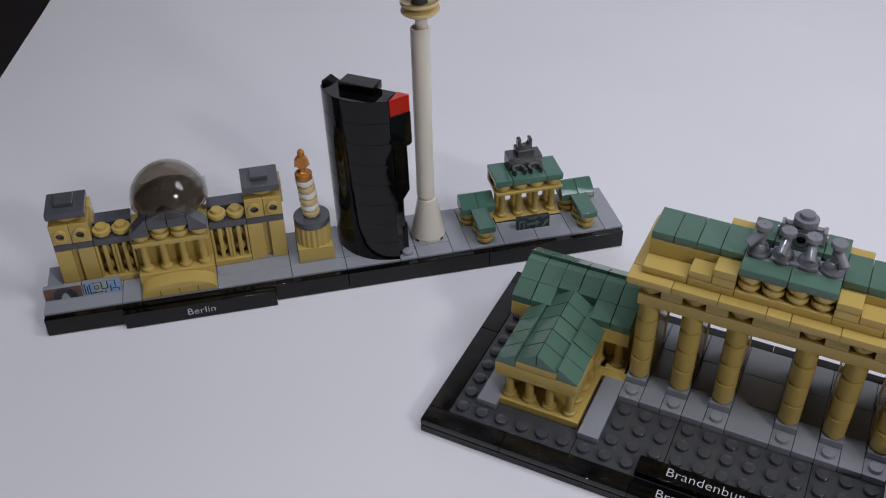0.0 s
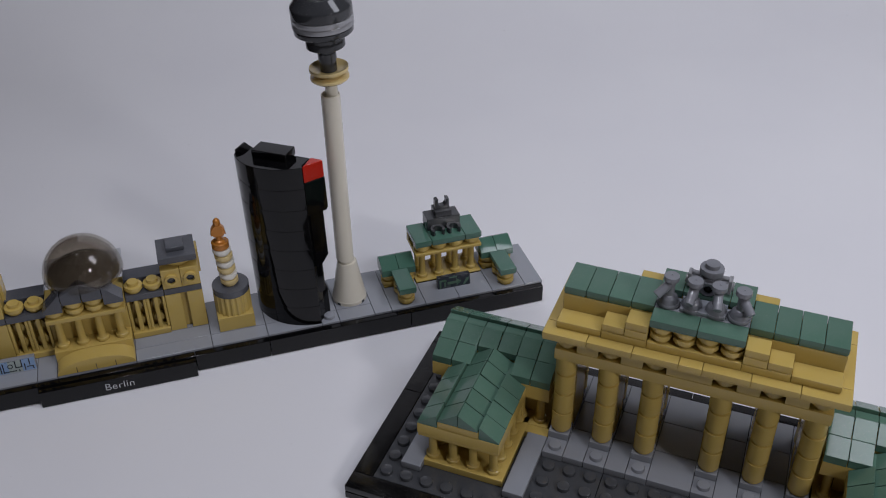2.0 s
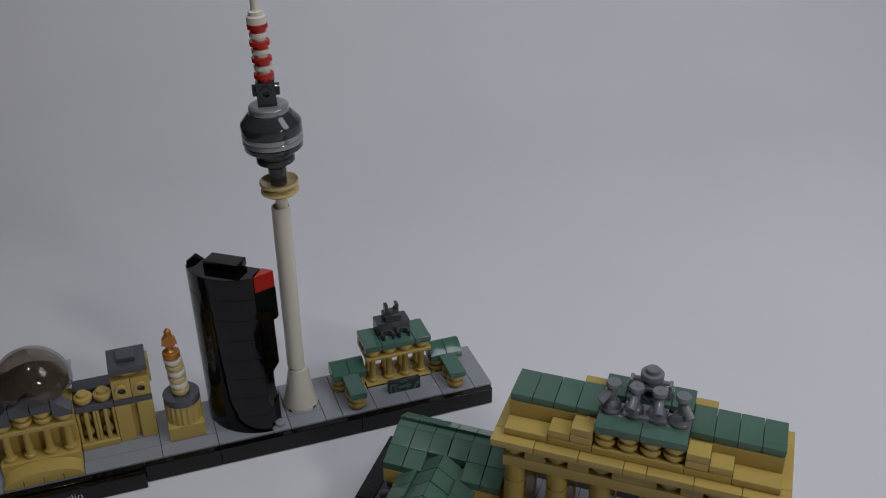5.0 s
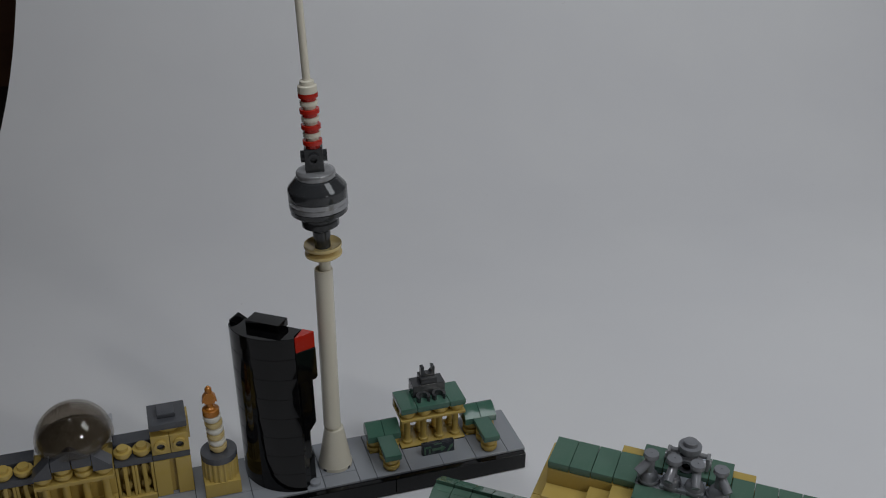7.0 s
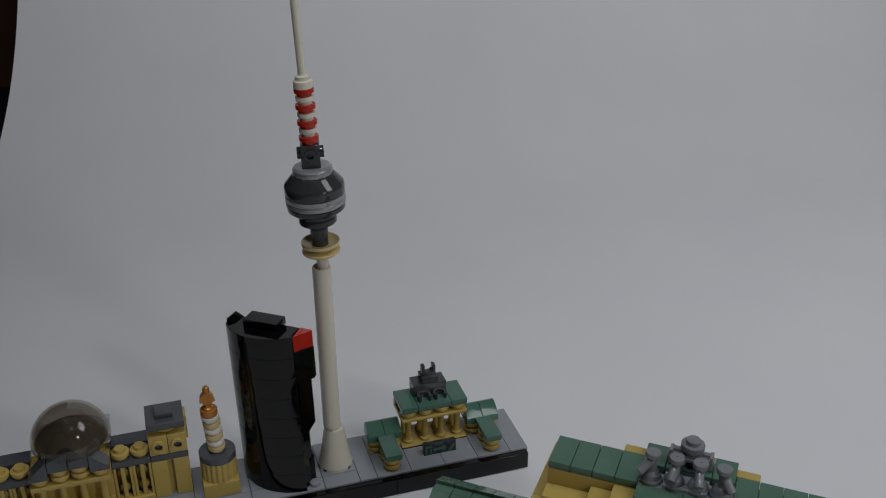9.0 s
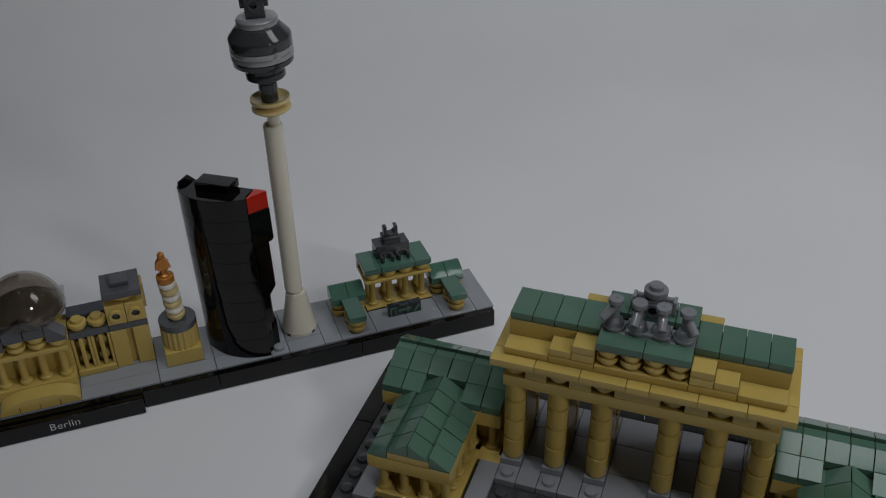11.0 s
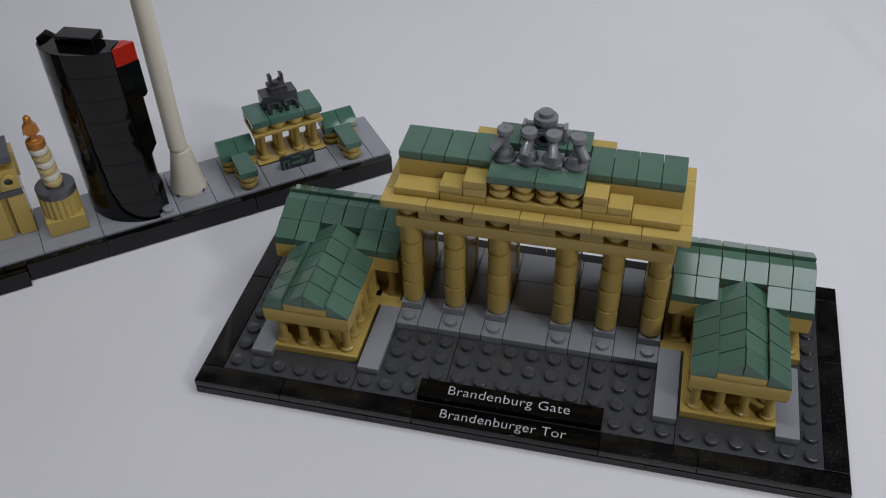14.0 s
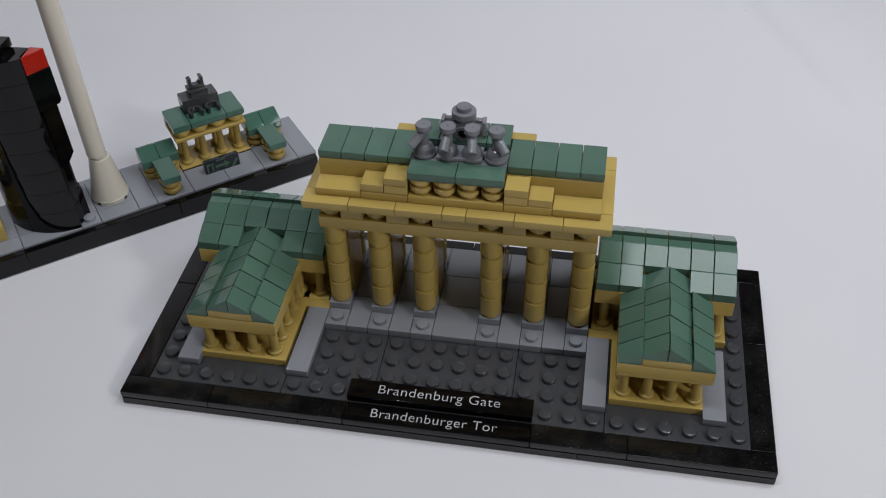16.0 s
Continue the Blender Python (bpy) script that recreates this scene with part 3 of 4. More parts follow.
def skyline_base():
    body = part("base_plate", box_geo(0.0, 15.99, 0.02, 3.98, 0.004, 0.79), BLACK, sky, "long black base")
    part("base_plate", box_geo(16.01, 31.9, 0.02, 3.98, 0.004, 0.79), BLACK, sky, "long black base")
    for x, w in ((0, 4), (12, 4), (16, 8), (24, 8)):
        put("front_panel", data("front_panel", *box_geo(x + 0.01, x + w - 0.01, -0.40, 0.015, 0.02, 1.09), BLACK), body)
    put("front_panel", data("front_panel", *box_geo(4.01, 11.99, -0.40, 0.015, 0.02, 1.09), BLACK), body)
    put("end_panel", data("end_panel", *box_geo(31.9, 32.04, -0.2, 3.98, 0.02, 0.80), BLACK), body)
    # grey tiles of the street
    for x, w, y, d in ((0, 4, 0, 1), (4, 1, 0, 2), (9, 4, 0, 1), (9, 4, 1, 1), (13, 3, 0, 1), (13, 3, 1, 3), (16, 3, 0, 1), (16, 3, 1, 3), (0, 1, 1, 3), (1, 3, 1, 3),
                       (20, 2, 0, 1), (19, 1, 1, 3), (20, 2, 1, 3), (22, 1, 0, 4), (23, 2, 0, 4), (25, 2, 0, 2), (27, 2, 0, 2), (29, 2, 0, 4), (31, 1.1, 0, 4), (5, 4, 0, 4), (9, 4, 2, 2)):
        put("paving_tile", tile(w, d, GREY), body, (x, y, 0.8), jit(0.1))
    put("paving_plate", brick(1, 1, PL, GREY, [(0.5, 0.5)]), body, (19, 0, 0.8))
    return body


skyline_base()
nt_ = put("name_tile", data("name_tile", *box_geo(4.01, 11.99, -0.80, -0.41, 0.0, 1.0), BLACK), sky, label="black name tile with white print")
put("lettering", lettering("Berlin", 0.62, PRINT_WHITE, "lettering", 0.012), nt_, (7.98, -0.816, 0.51), rx=90)


def parliament():
    """Parliament: two corner blocks, barred windows, a columned porch over a bow, and a smoky dome."""
    body = part("parliament", join(box_geo(1.05, 12.95, 2.9, 3.98, 1.2, 4.0), box_geo(5.02, 8.98, 1.0, 2.9, 1.2, 2.0), box_geo(5.02, 8.98, 2.0, 2.9, 2.0, 4.4)), TAN, sky, "tan parliament building")
    for x in (1, 11):
        # corner block: two pilasters, belt, studs with dark-painted hollows, flat roof
        for a in (0.0, 1.15):
            put("pilaster", brick(0.85, 0.5, 2.4, TAN), body, (x + a, 1.95, 1.2))
        put("wall_block", brick(2, 1.6, 2.4, TAN), body, (x, 2.25, 1.2))
        put("belt_plate", brick(2, 2, PL, SLATE), body, (x, 2, 3.6))
        for k in range(2):
            g = join(box_geo(0.01, 0.99, 0.01, 1.9, 0.0, 1.2), moved(lathe_geo([(0.22, 0.0), (0.35, 0.0), (0.35, 0.2), (0.22, 0.2), (0.22, 0.0)], seg=20), Matrix.Translation((0.5, 0.02, 0.6)) @ Matrix.Rotation(radians(90), 4, "X")))
            key = ("stud_block",)
            if key not in CACHE:
                CACHE[key] = data("stud_block", *g, TAN)
                # dark disc that stands for the shade down in the stud's hollow
                CACHE["eye"] = data("eye", *moved(lathe_geo([(0.0, 0.0), (0.22, 0.0), (0.22, 0.03), (0.0, 0.03)], seg=20), Matrix.Translation((0.5, 0.0, 0.6)) @ Matrix.Rotation(radians(90), 4, "X")), PRINT_SHADE_DARK)
            put("stud_block", CACHE[key], body, (x + k, 2, 4.0))
            put("stud_hole", CACHE["eye"], body, (x + k, 2, 4.0))
        cup = [(0.0, 0.0), (0.62, 0.0), (0.80, 0.12), (0.93, 0.30), (0.95, 0.40), (0.0, 0.40)]
        put("cap_dish", turned(cup, TAN, 36), body, (x + 1, 2.95, 5.2))
        put("back_pier", brick(0.4, 0.9, 1.5, TAN), body, (x + 1.72, 3.1, 4.0))
        put("roof_tile", tile(2, 2, SLATE), body, (x, 1.95, 5.6), label="slate-grey flat roof")
        put("roof_vent", data("roof_vent", *box_geo(0, 0.95, 0, 0.95, 0, 0.28, 0.03), SLATE), body, (x + 0.5, 2.5, 6.0))
    for x in (3, 9):
        # barred windows
        put("window_back", brick(2, 0.2, 2.4, TAN), body, (x, 2.7, 1.2))
        put("sill", brick(2, 0.7, 0.35, TAN), body, (x, 1.85, 1.2))
        if "bar" not in CACHE:
            CACHE["bar"] = data("bar", *box_geo(0, 0.15, 0, 0.18, 0, 2.05, 0.02), TAN)
            CACHE["mid_bar"] = data("mid_bar", *box_geo(0, 0.23, 0, 0.20, 0, 2.05, 0.03), TAN)
        for k in range(2):
            for a in (0.01, 0.84):
                put("bar", CACHE["bar"], body, (x + k + a, 2.03, 1.55))
            put("bar", CACHE["mid_bar"], body, (x + k + 0.385, 2.03, 1.55))
        for k in range(2):
            for z in (2.1, 3.1):
                key = "boss"
                if key not in CACHE:
                    CACHE[key] = data("boss", *moved(lathe_geo([(0.0, 0.0), (0.27, 0.0), (0.27, 0.3), (0.0, 0.3)], seg=16), Matrix.Rotation(radians(90), 4, "X")), TAN)
                put("boss", CACHE[key], body, (x + 0.5 + k, 2.6, z))
        put("belt_plate", brick(2, 2, PL, SLATE), body, (x, 2, 3.6))
        for k in range(2):
            put("round_plate", turned(ROUND_PLATE_STUD, TAN), body, (x + 0.5 + k, 2.5, 4.0))
        put("roof_tile", tile(2, 1, SLATE), body, (x, 3, 4.004), label="slate-grey tile")
    # porch
    arc = [(5.01, 1.204)] + [(7 - 1.98 * math.cos(a), 1.25 + 0.72 * math.sin(a)) for a in (math.pi * k / 18 for k in range(19))] + [(8.99, 1.204)]
    put("bow", rounded(prism_geo(arc, "y", 0.01, 0.99), 0.015, TAN, "bow"), body)
    for x in (6.02, 7.0, 7.98):     # joints in the front of the bow
        put("joint", data("joint", *box_geo(x - 0.018, x + 0.018, -0.004, 0.02, 1.22, 1.58, 0.004), PRINT_SHADE_DARK), body)
    for k in range(4):
        put("post", turned([(r, h * 1.12) for r, h in POST], TAN), body, (5.5 + k, 1.5, 2.0))
        put("round_plate", turned(ROUND_PLATE, TAN), body, (5.5 + k, 1.5, 4.06))
        if k in (1, 2):
            put("round_plate", turned(ROUND_PLATE, TAN), body, (5.5 + k, 1.5, 4.46))
    put("beam", brick(4, 1, 0.27, TAN), body, (5, 1, 3.79))
    put_slope("roof_slope", body, 5, 1, 4.46, "-x", SLATE, h=1.1, drop=0.92)
    put_slope("roof_slope", body, 6, 1, 4.86, "-x", SLATE, h=1.1, drop=0.50)
    put_slope("roof_slope", body, 7, 1, 4.86, "+x", SLATE, h=1.1, drop=0.50)
    put_slope("roof_slope", body, 8, 1, 4.46, "+x", SLATE, h=1.1, drop=0.92)
    # dome: outer and inner shell on a clear square plate
    R, t, DOME = 2.03, 0.14, (7.22, 2.9, 5.47)
    outer = [(R, 0.0)] + [(R * math.cos(a), R * math.sin(a)) for a in (math.pi / 2 * k / 20 for k in range(1, 20))] + [(0.0, R)]
    inner = [(0.0, R - t)] + [((R - t) * math.cos(a), (R - t) * math.sin(a)) for a in (math.pi / 2 * k / 20 for k in range(19, 0, -1))] + [(R - t, 0.0), (R, 0.0)]
    put("dome", data("dome", *lathe_geo(outer + inner, seg=64), SMOKE, 50), body, DOME, label="smoky brown clear dome")
    put("dome_bed", data("dome_bed", *lathe_geo([(0.0, 0.0), (1.84, 0.0), (1.86, 0.10), (1.74, 0.26), (1.50, 0.34), (1.36, 0.52), (1.0, 0.60), (0.8, 0.78), (0.4, 0.80), (0.0, 0.84)], seg=40), BED, 30), body, (DOME[0], DOME[1], DOME[2] - 0.01), label="dull smoky inner shell of the dome")
    put("dome_plate", data("dome_plate", *box_geo(5.24, 9.16, 2.02, 4.6, 5.30, 5.455), CLEAR), body, label="clear square plate")
    put("dome_foot", brick(3, 2, 0.7, SLATE, [(a + 0.5, b + 0.5) for a in range(3) for b in range(2)]), body, (5.5, 1.98, 4.4))
    return body


parliament()


def murals():
    """Two small printed tiles leaning back as a painted wall, and a sign before the small gate."""
    lean = Matrix.Translation((0, 1.05, 1.14)) @ Matrix.Rotation(radians(-8), 4, "X")
    back = part("mural_tile", moved(box_geo(0.02, 1.98, 0, 0.32, 0, 0.80), lean), GREY, sky, "printed tile with a dark arch on brown")
    put("print", data("print", *moved(box_geo(0.05, 1.95, -0.004, 0.01, 0.02, 0.74, 0.001), lean), PRINT_BROWN), back, label="brown printed field")
    arch = [(0.45, 0.04), (0.5, 0.45), (0.75, 0.70), (1.05, 0.72), (1.4, 0.64), (1.65, 0.4), (1.7, 0.04), (1.35, 0.04), (1.25, 0.32), (1.08, 0.45), (0.9, 0.32), (0.8, 0.04)]
    put("print", data("print", *moved(prism_geo(arch, "y", -0.008, 0.01), lean), PRINT_SHADE_DARK), back, label="dark printed arch")
    put("print", data("print", *moved(prism_geo([(0.84, 0.04), (1.31, 0.04), (1.22, 0.28), (1.08, 0.40), (0.94, 0.28)], "y", -0.007, 0.01), lean), PRINT_GREY), back, label="pale opening under the arch")
    blue = part("mural_tile", moved(box_geo(2.02, 3.98, 0, 0.32, 0, 0.82), lean), GREY, sky, "printed tile with dark lines on light blue")
    for x0, x1, mat in ((2.05, 2.62, PRINT_BLUE), (2.62, 3.30, PRINT_GREY), (3.30, 3.95, PRINT_BLUE)):
        put("print", data("print", *moved(box_geo(x0, x1, -0.004, 0.01, 0.02, 0.77, 0.001), lean), mat), blue)
    bars = []
    for x0, x1, z0, z1 in ((2.10, 2.16, 0.1, 0.75), (2.22, 2.28, 0.1, 0.6), (2.34, 2.40, 0.1, 0.7), (2.4, 3.0, 0.12, 0.18), (2.5, 2.95, 0.72, 0.78), (2.95, 3.01, 0.3, 0.78),
                           (3.0, 3.3, 0.3, 0.36), (3.25, 3.31, 0.3, 0.80), (3.3, 3.7, 0.74, 0.80), (3.65, 3.71, 0.35, 0.80), (3.1, 3.16, 0.05, 0.2), (3.4, 3.46, 0.1, 0.5), (3.5, 3.85, 0.25, 0.31), (3.8, 3.86, 0.1, 0.31)):
        bars.append(box_geo(x0, x1, -0.008, 0.01, z0, min(z1, 0.75), 0.001))
    ring = moved(lathe_geo([(0.09, 0.0), (0.14, 0.0), (0.14, 0.012), (0.09, 0.012), (0.09, 0.0)], seg=20), Matrix.Translation((2.72, 0.006, 0.45)) @ Matrix.Rotation(radians(90), 4, "X"))
    put("print", data("print", *moved(join(*bars, ring), lean), PRINT_SHADE_DARK), blue)
    lean2 = Matrix.Translation((0, 1.0, 1.14)) @ Matrix.Rotation(radians(-8), 4, "X")
    sign = part("sign_tile", moved(box_geo(26.02, 27.98, 0, 0.3, 0, 0.8), lean2), PRINT_SHADE_DARK, sky, "dark printed tile with green shapes")
    shapes = [box_geo(26.12, 26.55, -0.006, 0.01, 0.5, 0.62, 0.001), box_geo(26.12, 26.22, -0.006, 0.01, 0.1, 0.5, 0.001), box_geo(26.4, 26.5, -0.006, 0.01, 0.15, 0.45, 0.001), box_geo(26.6, 27.15, -0.006, 0.01, 0.28, 0.44, 0.001)]
    shapes.append(prism_geo([(27.15, 0.14), (27.45, 0.36), (27.15, 0.58)], "y", -0.006, 0.01))
    shapes.append(prism_geo([(27.5, 0.1), (27.62, 0.1), (27.9, 0.4), (27.9, 0.55), (27.75, 0.5)], "y", -0.006, 0.01))
    shapes.append(box_geo(26.7, 27.2, -0.006, 0.01, 0.66, 0.74, 0.001))
    put("print", data("print", *moved(join(*shapes), lean2), PRINT_GREEN), sign)


murals()


def victory_column():
    cx, cy = 14.5, 2.0
    body = part("victory_column", box_geo(13.52, 15.48, 1.02, 2.98, 1.2, 2.1), TAN, sky, "tan base of the column")
    flutes = []
    for k in range(40):
        r = 0.99 if k % 2 else 0.92
        for f in (0.0, 0.55):
            a = 2 * math.pi * (k + f) / 40
            flutes.append((cx + r * math.cos(a), cy + r * math.sin(a)))
    put("fluted_drum", data("fluted_drum", *prism_geo(flutes, "z", 2.1, 3.3), TAN), body)
    put("round_tile", data("round_tile", *lathe_geo([(0.0, 0.0), (0.97, 0.0), (0.99, 0.03), (0.99, 0.37), (0.96, 0.4), (0.0, 0.4)], seg=40), SLATE, 35), body, (cx, cy, 3.3), label="slate-grey round tile")
    for k in range(6):
        put("ring_plate", turned(ROUND_PLATE, PALE if k % 2 == 0 else WHITE), body, (cx - 0.03 * k + jit(0.015), cy + jit(0.015), 3.7 + 0.4 * k), label="tan ring" if k % 2 == 0 else "white ring")
    put("ring_plate", turned([(0.0, 0.0), (0.40, 0.0), (0.46, 0.05), (0.46, 0.36), (0.42, 0.4), (0.0, 0.4)], COPPER), body, (cx - 0.18, cy, 6.1), label="copper-coloured ring")
    # small figure: legs, skirted cape with pointed tips, head with a knob
    fig = join(
        lathe_geo([(0.0, 0.0), (0.30, 0.0), (0.28, 0.06), (0.17, 0.12), (0.16, 0.38), (0.0, 0.38)], seg=16),
        prism_geo([(-0.40, 0.42), (-0.31, 0.50), (-0.25, 0.36), (0.25, 0.36), (0.31, 0.50), (0.40, 0.42), (0.34, 0.80), (0.20, 0.98), (0.10, 1.02), (-0.10, 1.02), (-0.20, 0.98), (-0.34, 0.80)], "y", -0.17, 0.17),
        lathe_geo([(0.0, 1.0), (0.13, 1.0), (0.18, 1.07), (0.19, 1.24), (0.16, 1.33), (0.09, 1.37), (0.09, 1.42), (0.0, 1.42)], seg=16))
    put("figure", rounded(fig, 0.03, COPPER, "figure", 2), body, (cx - 0.2, cy, 6.5), label="small copper-coloured figure")
    return body


victory_column()


def loft(rings, mat, key, bevel=0.02):
    """A solid through rings of points, each (height, [(x, y), ...]) with as many points, from the lowest up."""
    n = len(rings[0][1])
    verts = [(x, y, z) for z, ring in rings for x, y in ring]
    faces = [list(range(n))[::-1], list(range(len(verts) - n, len(verts)))]
    for r in range(len(rings) - 1):
        faces += [[r * n + i, r * n + (i + 1) % n, (r + 1) * n + (i + 1) % n, (r + 1) * n + i] for i in range(n)]
    return rounded((verts, faces), bevel, mat, key)


def black_tower():
    """Curved black office tower, leaning back a little: stacked courses with a bowed front, a slanted stepped side and one red corner."""
    pts = [(16.47, 3.5), (15.94, 2.83)]
    for k in range(1, 15):
        a = math.pi / 2 * k / 14
        pts.append((15.94 + 3.04 * (1 - math.cos(a)), 2.83 - 2.77 * math.sin(a)))
    pts += [(19.02, 0.30), (19.56, 0.94)]
    tilt = Matrix.Translation((0, 0, 1.2 * U)) @ Matrix.Rotation(radians(-2.1), 4, "X") @ Matrix.Rotation(radians(-1.05), 4, "Y") @ Matrix.Translation((0, 0, -1.2 * U))
    body = part("black_tower", prism_geo([(x + (17.6 - x) * 0.01, y + (1.8 - y) * 0.01) for x, y in pts], "z", 1.2, 10.7), BLACK, sky, "glossy black office tower with a bowed front")
    pivot = Matrix.Translation((19.0 * U, 0.1 * U, 0))
    body.matrix_basis = pivot @ tilt @ pivot.inverted()
    me = rounded(prism_geo(pts, "z", 0.006, 1.222), 0.02, BLACK, "course", 1)
    for k in range(8):
        put("course", me, body, (0, 0, 1.2 + 1.228 * k))
    # stepped blocks of the slanted side
    put("side_block", loft([(z, [(19.05, 0.50), (19.66, 0.86), (19.62, 1.5), (19.2, 1.5)]) for z in (1.2, 2.99)], BLACK, "side_block"), body)
    put("side_strip", loft([(z, [(19.10, 0.42), (19.46, 0.58), (19.5, 1.2), (19.3, 1.4)]) for z in (3.0, 4.86)], BLACK, "side_strip"), body)
    put("side_block", loft([(z, [(19.12, 0.34), (x, 0.34 + 0.36 * (x - 19.12)), (x - 0.06, 1.15), (19.3, 1.4)]) for z, x in ((4.78, 19.46), (5.28, 19.88), (8.14, 19.88))], BLACK, "side_block"), body)
    put("side_block", loft([(z, [(18.99, 0.07), (x, 0.07 + 0.33 * (x - 18.99)), (x - 0.05, 0.62), (19.5, 1.05)]) for z, x in ((8.15, 20.02), (8.3, 20.14), (10.08, 20.14))], BLACK, "side_block"), body)
    red = [(18.995, 0.055), (20.13, 0.43), (20.08, 0.50), (19.60, 0.93)]
    put("red_brick", loft([(z, red) for z in (10.10, 11.06)], RED, "red_brick", 0.035), body, label="bright red corner brick")
    # roof: raised slab and a small wedge at the tip, both turned with the front
    put("roof_slab", data("roof_slab", *moved(box_geo(0, 2.0, 0, 1.0, -0.045, 0.40), Matrix.Translation((16.78, 2.08, 11.07)) @ Matrix.Rotation(radians(-38.5), 4, "Z")), BLACK), body)
    wedge = [(0.0, 0.0), (0.60, 0.0), (0.58, 0.04), (0.12, 0.28), (0.02, 0.28)]
    put("tip_wedge", rounded(moved(prism_geo(wedge, "y", 0.05, 0.92), Matrix.Translation((15.98, 2.86, 10.96)) @ Matrix.Rotation(radians(-40), 4, "Z")), 0.02, BLACK, "tip_wedge"), body)
    return body


black_tower()


def tv_tower():
    cx, cy = 21.0, 2.0
    body = part("tv_tower", lathe_geo([(0.0, 0.0), (0.97, 0.0), (0.98, 0.22), (0.95, 0.24), (0.55, 2.5), (0.52, 2.56), (0.0, 2.56)], cx, cy, 40, 1.2), CREAM, sky, "cream cone of the tower", 35)
    # nothing is cut into the cone: dark patches paint the notches' shade
    for a in (40, 130, 220, 310):
        notch = moved(box_geo(-0.11, 0.11, -0.05, 0.012, 0.0, 0.16, 0.01), Matrix.Translation((cx, cy, 1.205)) @ Matrix.Rotation(radians(a), 4, "Z") @ Matrix.Translation((0, 0.975, 0)) )
        put("notch", data("notch", *notch, DARK), body)
    put("neck", turned([(0.0, 0.0), (0.40, 0.0), (0.40, 0.24), (0.0, 0.24)], CREAM), body, (cx, cy, 3.74))
    # the shaft stands true, the parts above lean a little to one side
    put("shaft", turned([(0.0, 0.0), (0.46, 0.0), (0.49, 0.06), (0.49, 10.07), (0.47, 10.12), (0.42, 10.13), (0.40, 9.6), (0.0, 9.6)], CREAM, 32), body, (cx - 0.09, cy, 3.92), ry=-0.5, label="cream shaft")
    lean = -2.7
    top = 14.3
    def up(name, profile, mat, z, label=""):
        return put(name, turned(profile, mat, 40), body, (cx - 0.10 + math.sin(radians(lean)) * (z - top), cy, z), ry=lean, label=label)
    up("collar", [(0.0, 0.0), (0.31, 0.0), (0.31, 1.1), (0.0, 1.1)], CREAM, top - 0.5)
    up("dish", [(0.0, 0.0), (0.85, 0.0), (0.97, 0.10), (0.97, 0.20), (0.60, 0.28), (0.60, 0.44), (0.97, 0.52), (0.99, 0.62), (0.97, 0.70), (0.80, 0.58), (0.40, 0.5), (0.0, 0.5)], PALE, top + 0.53, "pale two-rimmed dish")
    up("spindle", [(0.0, 0.0), (0.42, 0.0), (0.42, 0.6), (0.46, 0.62), (0.46, 0.95), (0.42, 0.97), (0.42, 1.70), (0.0, 1.70)], BALL, top + 1.05)
    up("lower_ball", [(0.0, -0.30), (0.90, -0.30), (0.96, -0.25), (0.96, 0.02), (0.92, 0.06), (0.92, 0.10), (0.96, 0.13), (0.96, 0.34), (0.90, 0.38), (0.90, 0.46), (1.40, 0.48), (1.46, 0.54), (1.46, 0.76), (1.40, 0.80), (0.0, 0.80)], BALL, top + 2.60, "dark grey underside of the ball")
    up("band", [(0.0, 0.0), (1.46, 0.0), (1.50, 0.03), (1.50, 0.24), (1.47, 0.27), (1.50, 0.30), (1.50, 0.52), (1.46, 0.55), (0.0, 0.55)], SILVER, top + 3.40, "silver band")
    up("upper_ball", [(0.0, 0.0), (1.46, 0.0), (1.50, 0.04), (1.50, 0.44), (1.46, 0.54), (1.08, 0.98), (1.0, 1.03), (0.0, 1.03)], BALL, top + 3.95, "dark grey top of the ball")
    up("cap", [(0.0, 0.0), (0.94, 0.0), (0.99, 0.05), (0.99, 0.28), (0.94, 0.36), (0.70, 0.42), (0.0, 0.42)], SILVER, top + 4.96, "silver-grey cap")
    hub = join(box_geo(-0.46, 0.46, -0.46, 0.46, 0, 1.2), *[moved(lathe_geo([(0.17, 0.0), (0.30, 0.0), (0.30, 0.20), (0.17, 0.20), (0.17, 0.0)], seg=18), Matrix.Translation((0, 0, 0.72)) @ Matrix.Rotation(radians(90 * k), 4, "Z") @ Matrix.Translation((0, -0.45, 0)) @ Matrix.Rotation(radians(90), 4, "X")) for k in range(4)])
    z = top + 5.36
    put("hub", data("hub", *hub, BALL), body, (cx - 0.10 + math.sin(radians(lean)) * (z - top), cy, z), ry=lean, rz=-12, label="dark grey block with side studs")
    z += 1.2
    for k in range(7):
        up("ring_plate", ROUND_PLATE if k % 2 == 0 else [(r * 0.9, h) for r, h in ROUND_PLATE], RED if k % 2 == 0 else CREAM, z + 0.4 * k, "red ring" if k % 2 == 0 else "white ring")
    z += 2.8
    up("tip_cone", [(0.0, 0.0), (0.46, 0.0), (0.48, 0.04), (0.46, 0.34), (0.36, 0.40), (0.35, 0.58), (0.22, 0.62), (0.20, 0.70), (0.0, 0.70)], CREAM, z)
    up("antenna", [(0.0, 0.0), (0.195, 0.0), (0.185, 4.0), (0.17, 4.18), (0.0, 4.2)], CREAM, z + 0.66, "thin cream antenna")
    return body


tv_tower()


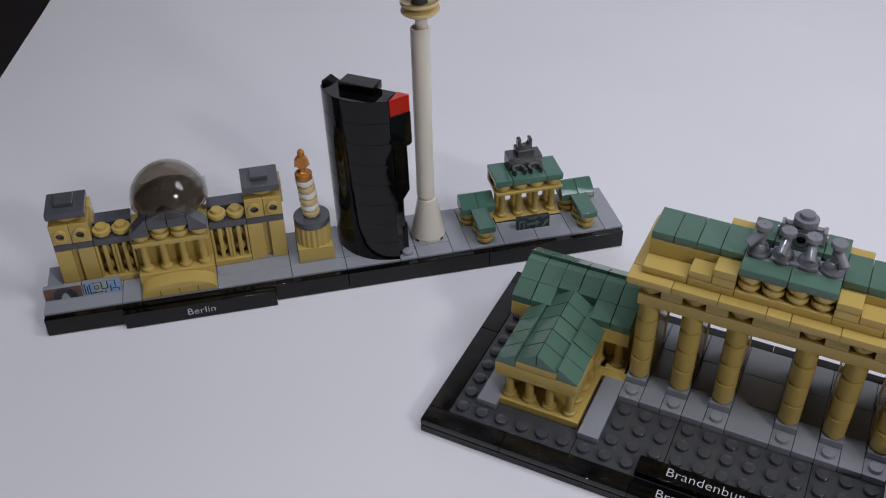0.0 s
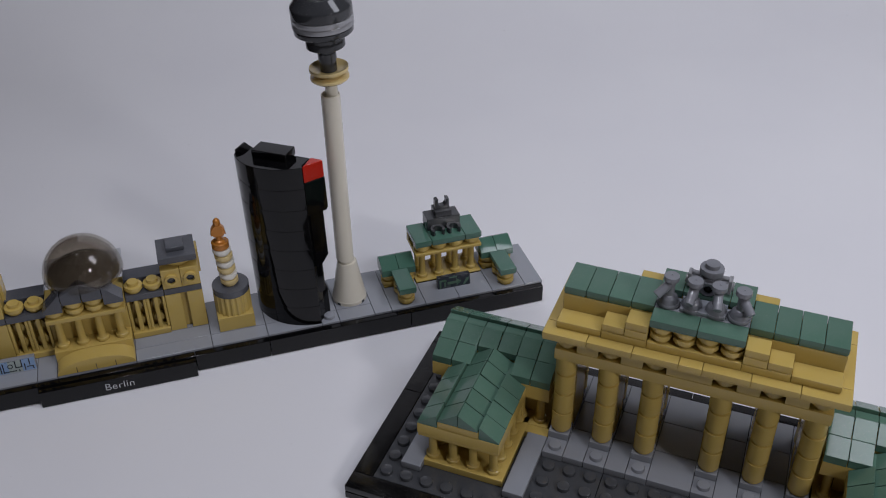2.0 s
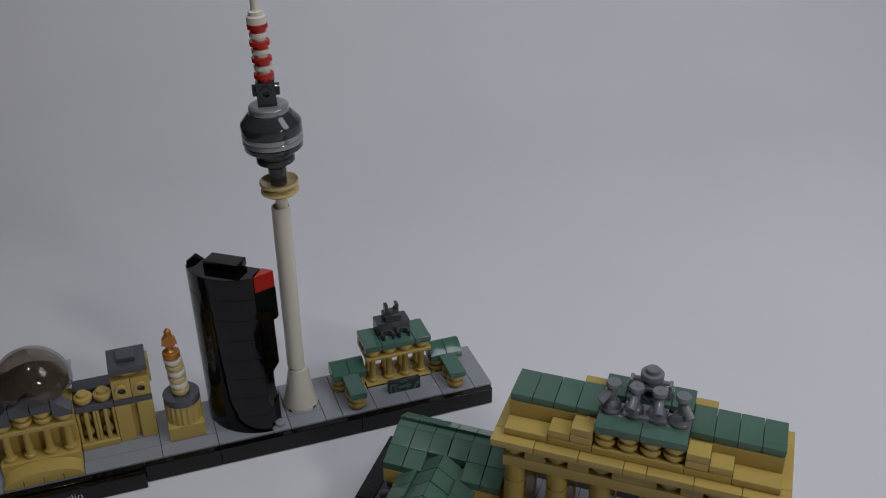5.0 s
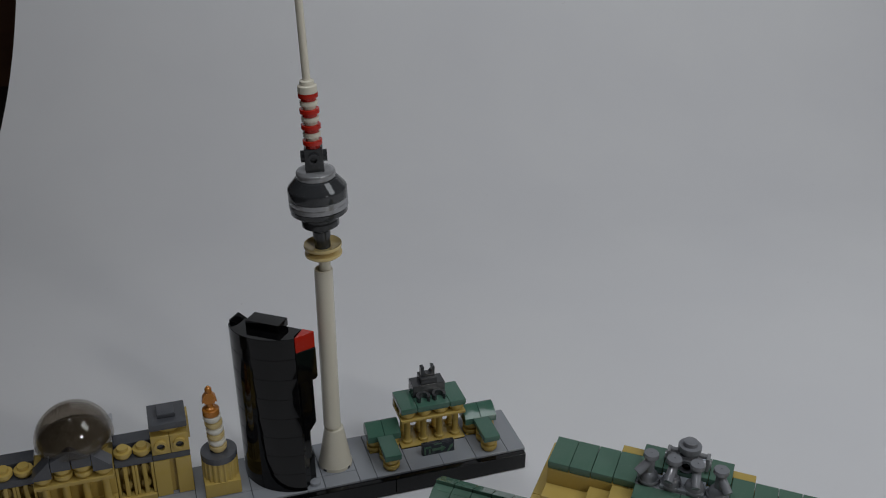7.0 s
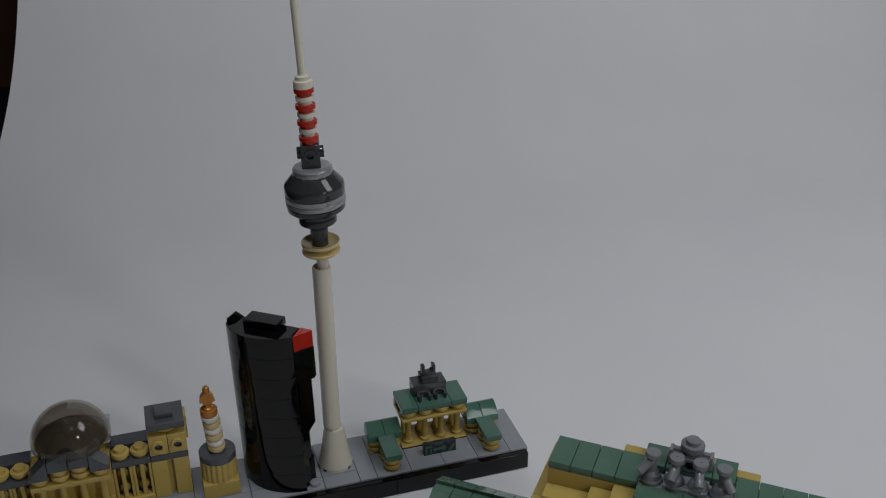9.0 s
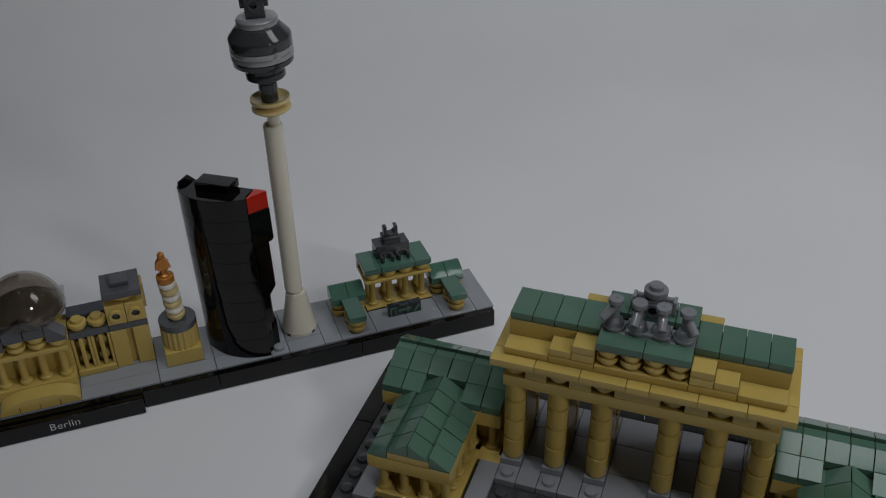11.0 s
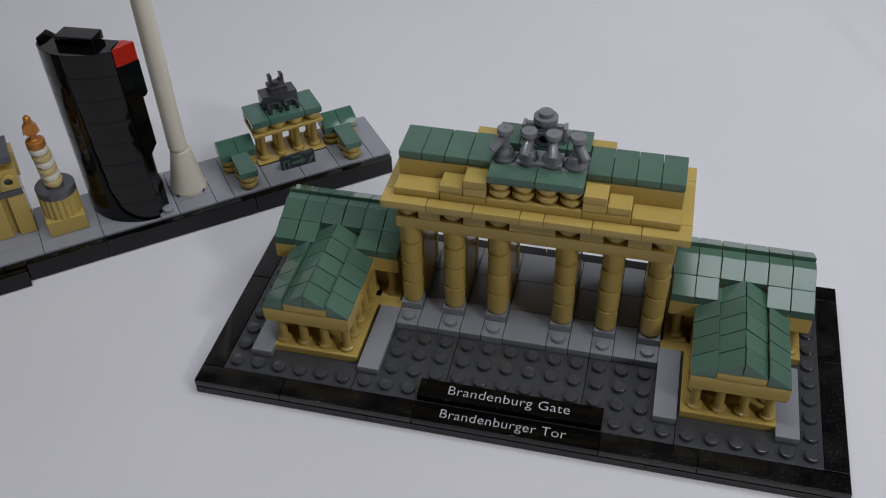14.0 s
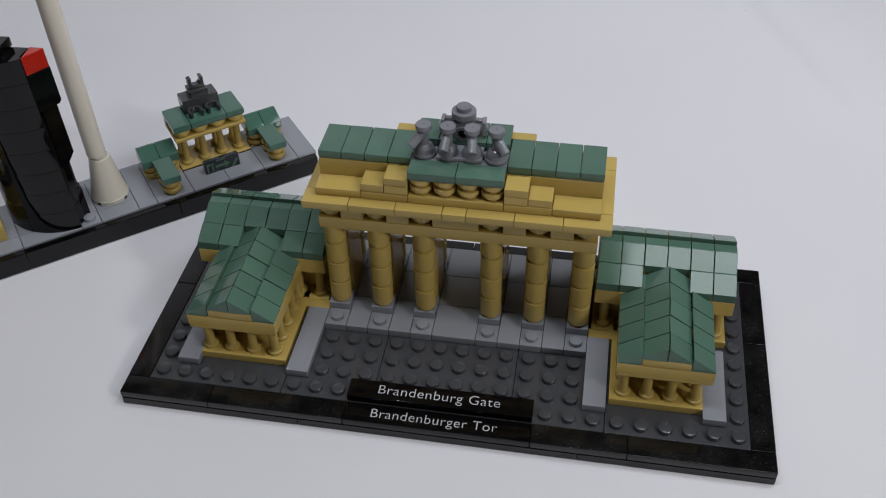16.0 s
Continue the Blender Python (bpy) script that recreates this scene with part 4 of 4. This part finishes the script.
def small_gate():
    body = part("small_gate", box_geo(25.01, 28.99, 2.01, 3.98, 1.2, 1.3), TAN, sky, "tan floor of the small gate")
    for k in range(4):
        for y in (2.5, 3.5):
            put("post", turned([(r * 0.9, h * 1.07) for r, h in POST], TAN), body, (25.5 + k, y, 1.3))
        put("round_plate", turned(ROUND_PLATE, TAN), body, (25.5 + k, 2.5, 3.2))
    put("beam", brick(4, 1, 0.2, TAN), body, (25, 2, 3.0))
    put("beam", brick(4, 1, 0.2, TAN), body, (25, 3, 3.0))
    put("beam", brick(4, 0.4, PL, TAN), body, (25, 3.58, 3.2))
    for x, w in ((25, 1), (26, 2), (28, 1)):
        put("roof_tile", tile(w, 2, GREEN_BRIGHT), body, (x, 2, 3.6), jit(0.3), label="green tile")
    put("plinth", brick(2, 1, 0.8, CHARCOAL), body, (26, 2.98, 4.0), label="charcoal-grey plinth")
    put("plinth", brick(1, 0.9, 0.4, CHARCOAL), body, (26.5, 3.0, 4.8), label="charcoal-grey plinth")

    def clip(r, t, opening):
        """An open ring; opening: degrees left free on its -y side."""
        span = [radians(-90 + opening / 2 + (360 - opening) * k / 16) for k in range(17)]
        return [(r * math.cos(a), r * math.sin(a)) for a in span] + [((r - t) * math.cos(a), (r - t) * math.sin(a)) for a in reversed(span)]
    flat = data("clip", *prism_geo(clip(0.42, 0.17, 95), "z", 0, 0.34), CHARCOAL, 35)
    for x in (26.52, 27.48):
        put("clip", flat, body, (x, 2.62, 4.02), jit(4))
    fork = [(-0.42, 0.0), (0.42, 0.0), (0.42, 0.62), (0.22, 0.66), (0.24, 0.34), (0.12, 0.2), (-0.12, 0.2), (-0.24, 0.34), (-0.22, 0.66), (-0.42, 0.62)]
    put("fork_clip", rounded(prism_geo(fork, "y", 0, 0.4), 0.03, CHARCOAL, "fork_clip"), body, (27.0, 3.25, 5.2))
    for x0 in (23, 29):
        w = part("side_wing", box_geo(x0 + 0.1, x0 + 1.9, 2.1, 2.9, 1.2, 1.3), TAN, sky, "tan and green wing of the small gate")
        for x, y in ((0.5, 2.5), (1.5, 2.5), (1.0, 0.62), (1.0, 1.5)):
            for z in (1.2, 1.6):
                put("round_plate", turned(ROUND_PLATE, TAN), w, (x0 + x, y, z))
        put("roof_tile", tile(1, 2, GREEN_BRIGHT), w, (x0 + 0.5, 0.1, 2.0), jit(0.4), label="green tile")
        for k in range(2):
            prof = [(2.0, 2.0), (3.2, 2.0), (3.2, 2.62), (3.10, 2.78), (2.92, 2.85), (2.70, 2.80), (2.0, 2.42)]
            if "bow_tile" not in CACHE:
                CACHE["bow_tile"] = rounded(prism_geo([(y - 2.0, z - 2.0) for y, z in prof], "x", 0.012, 0.988), 0.015, GREEN_BRIGHT, "bow_tile")
            put("bow_tile", CACHE["bow_tile"], w, (x0 + k, 2.05, 2.0), label="green curved tile")
    return body


small_gate()
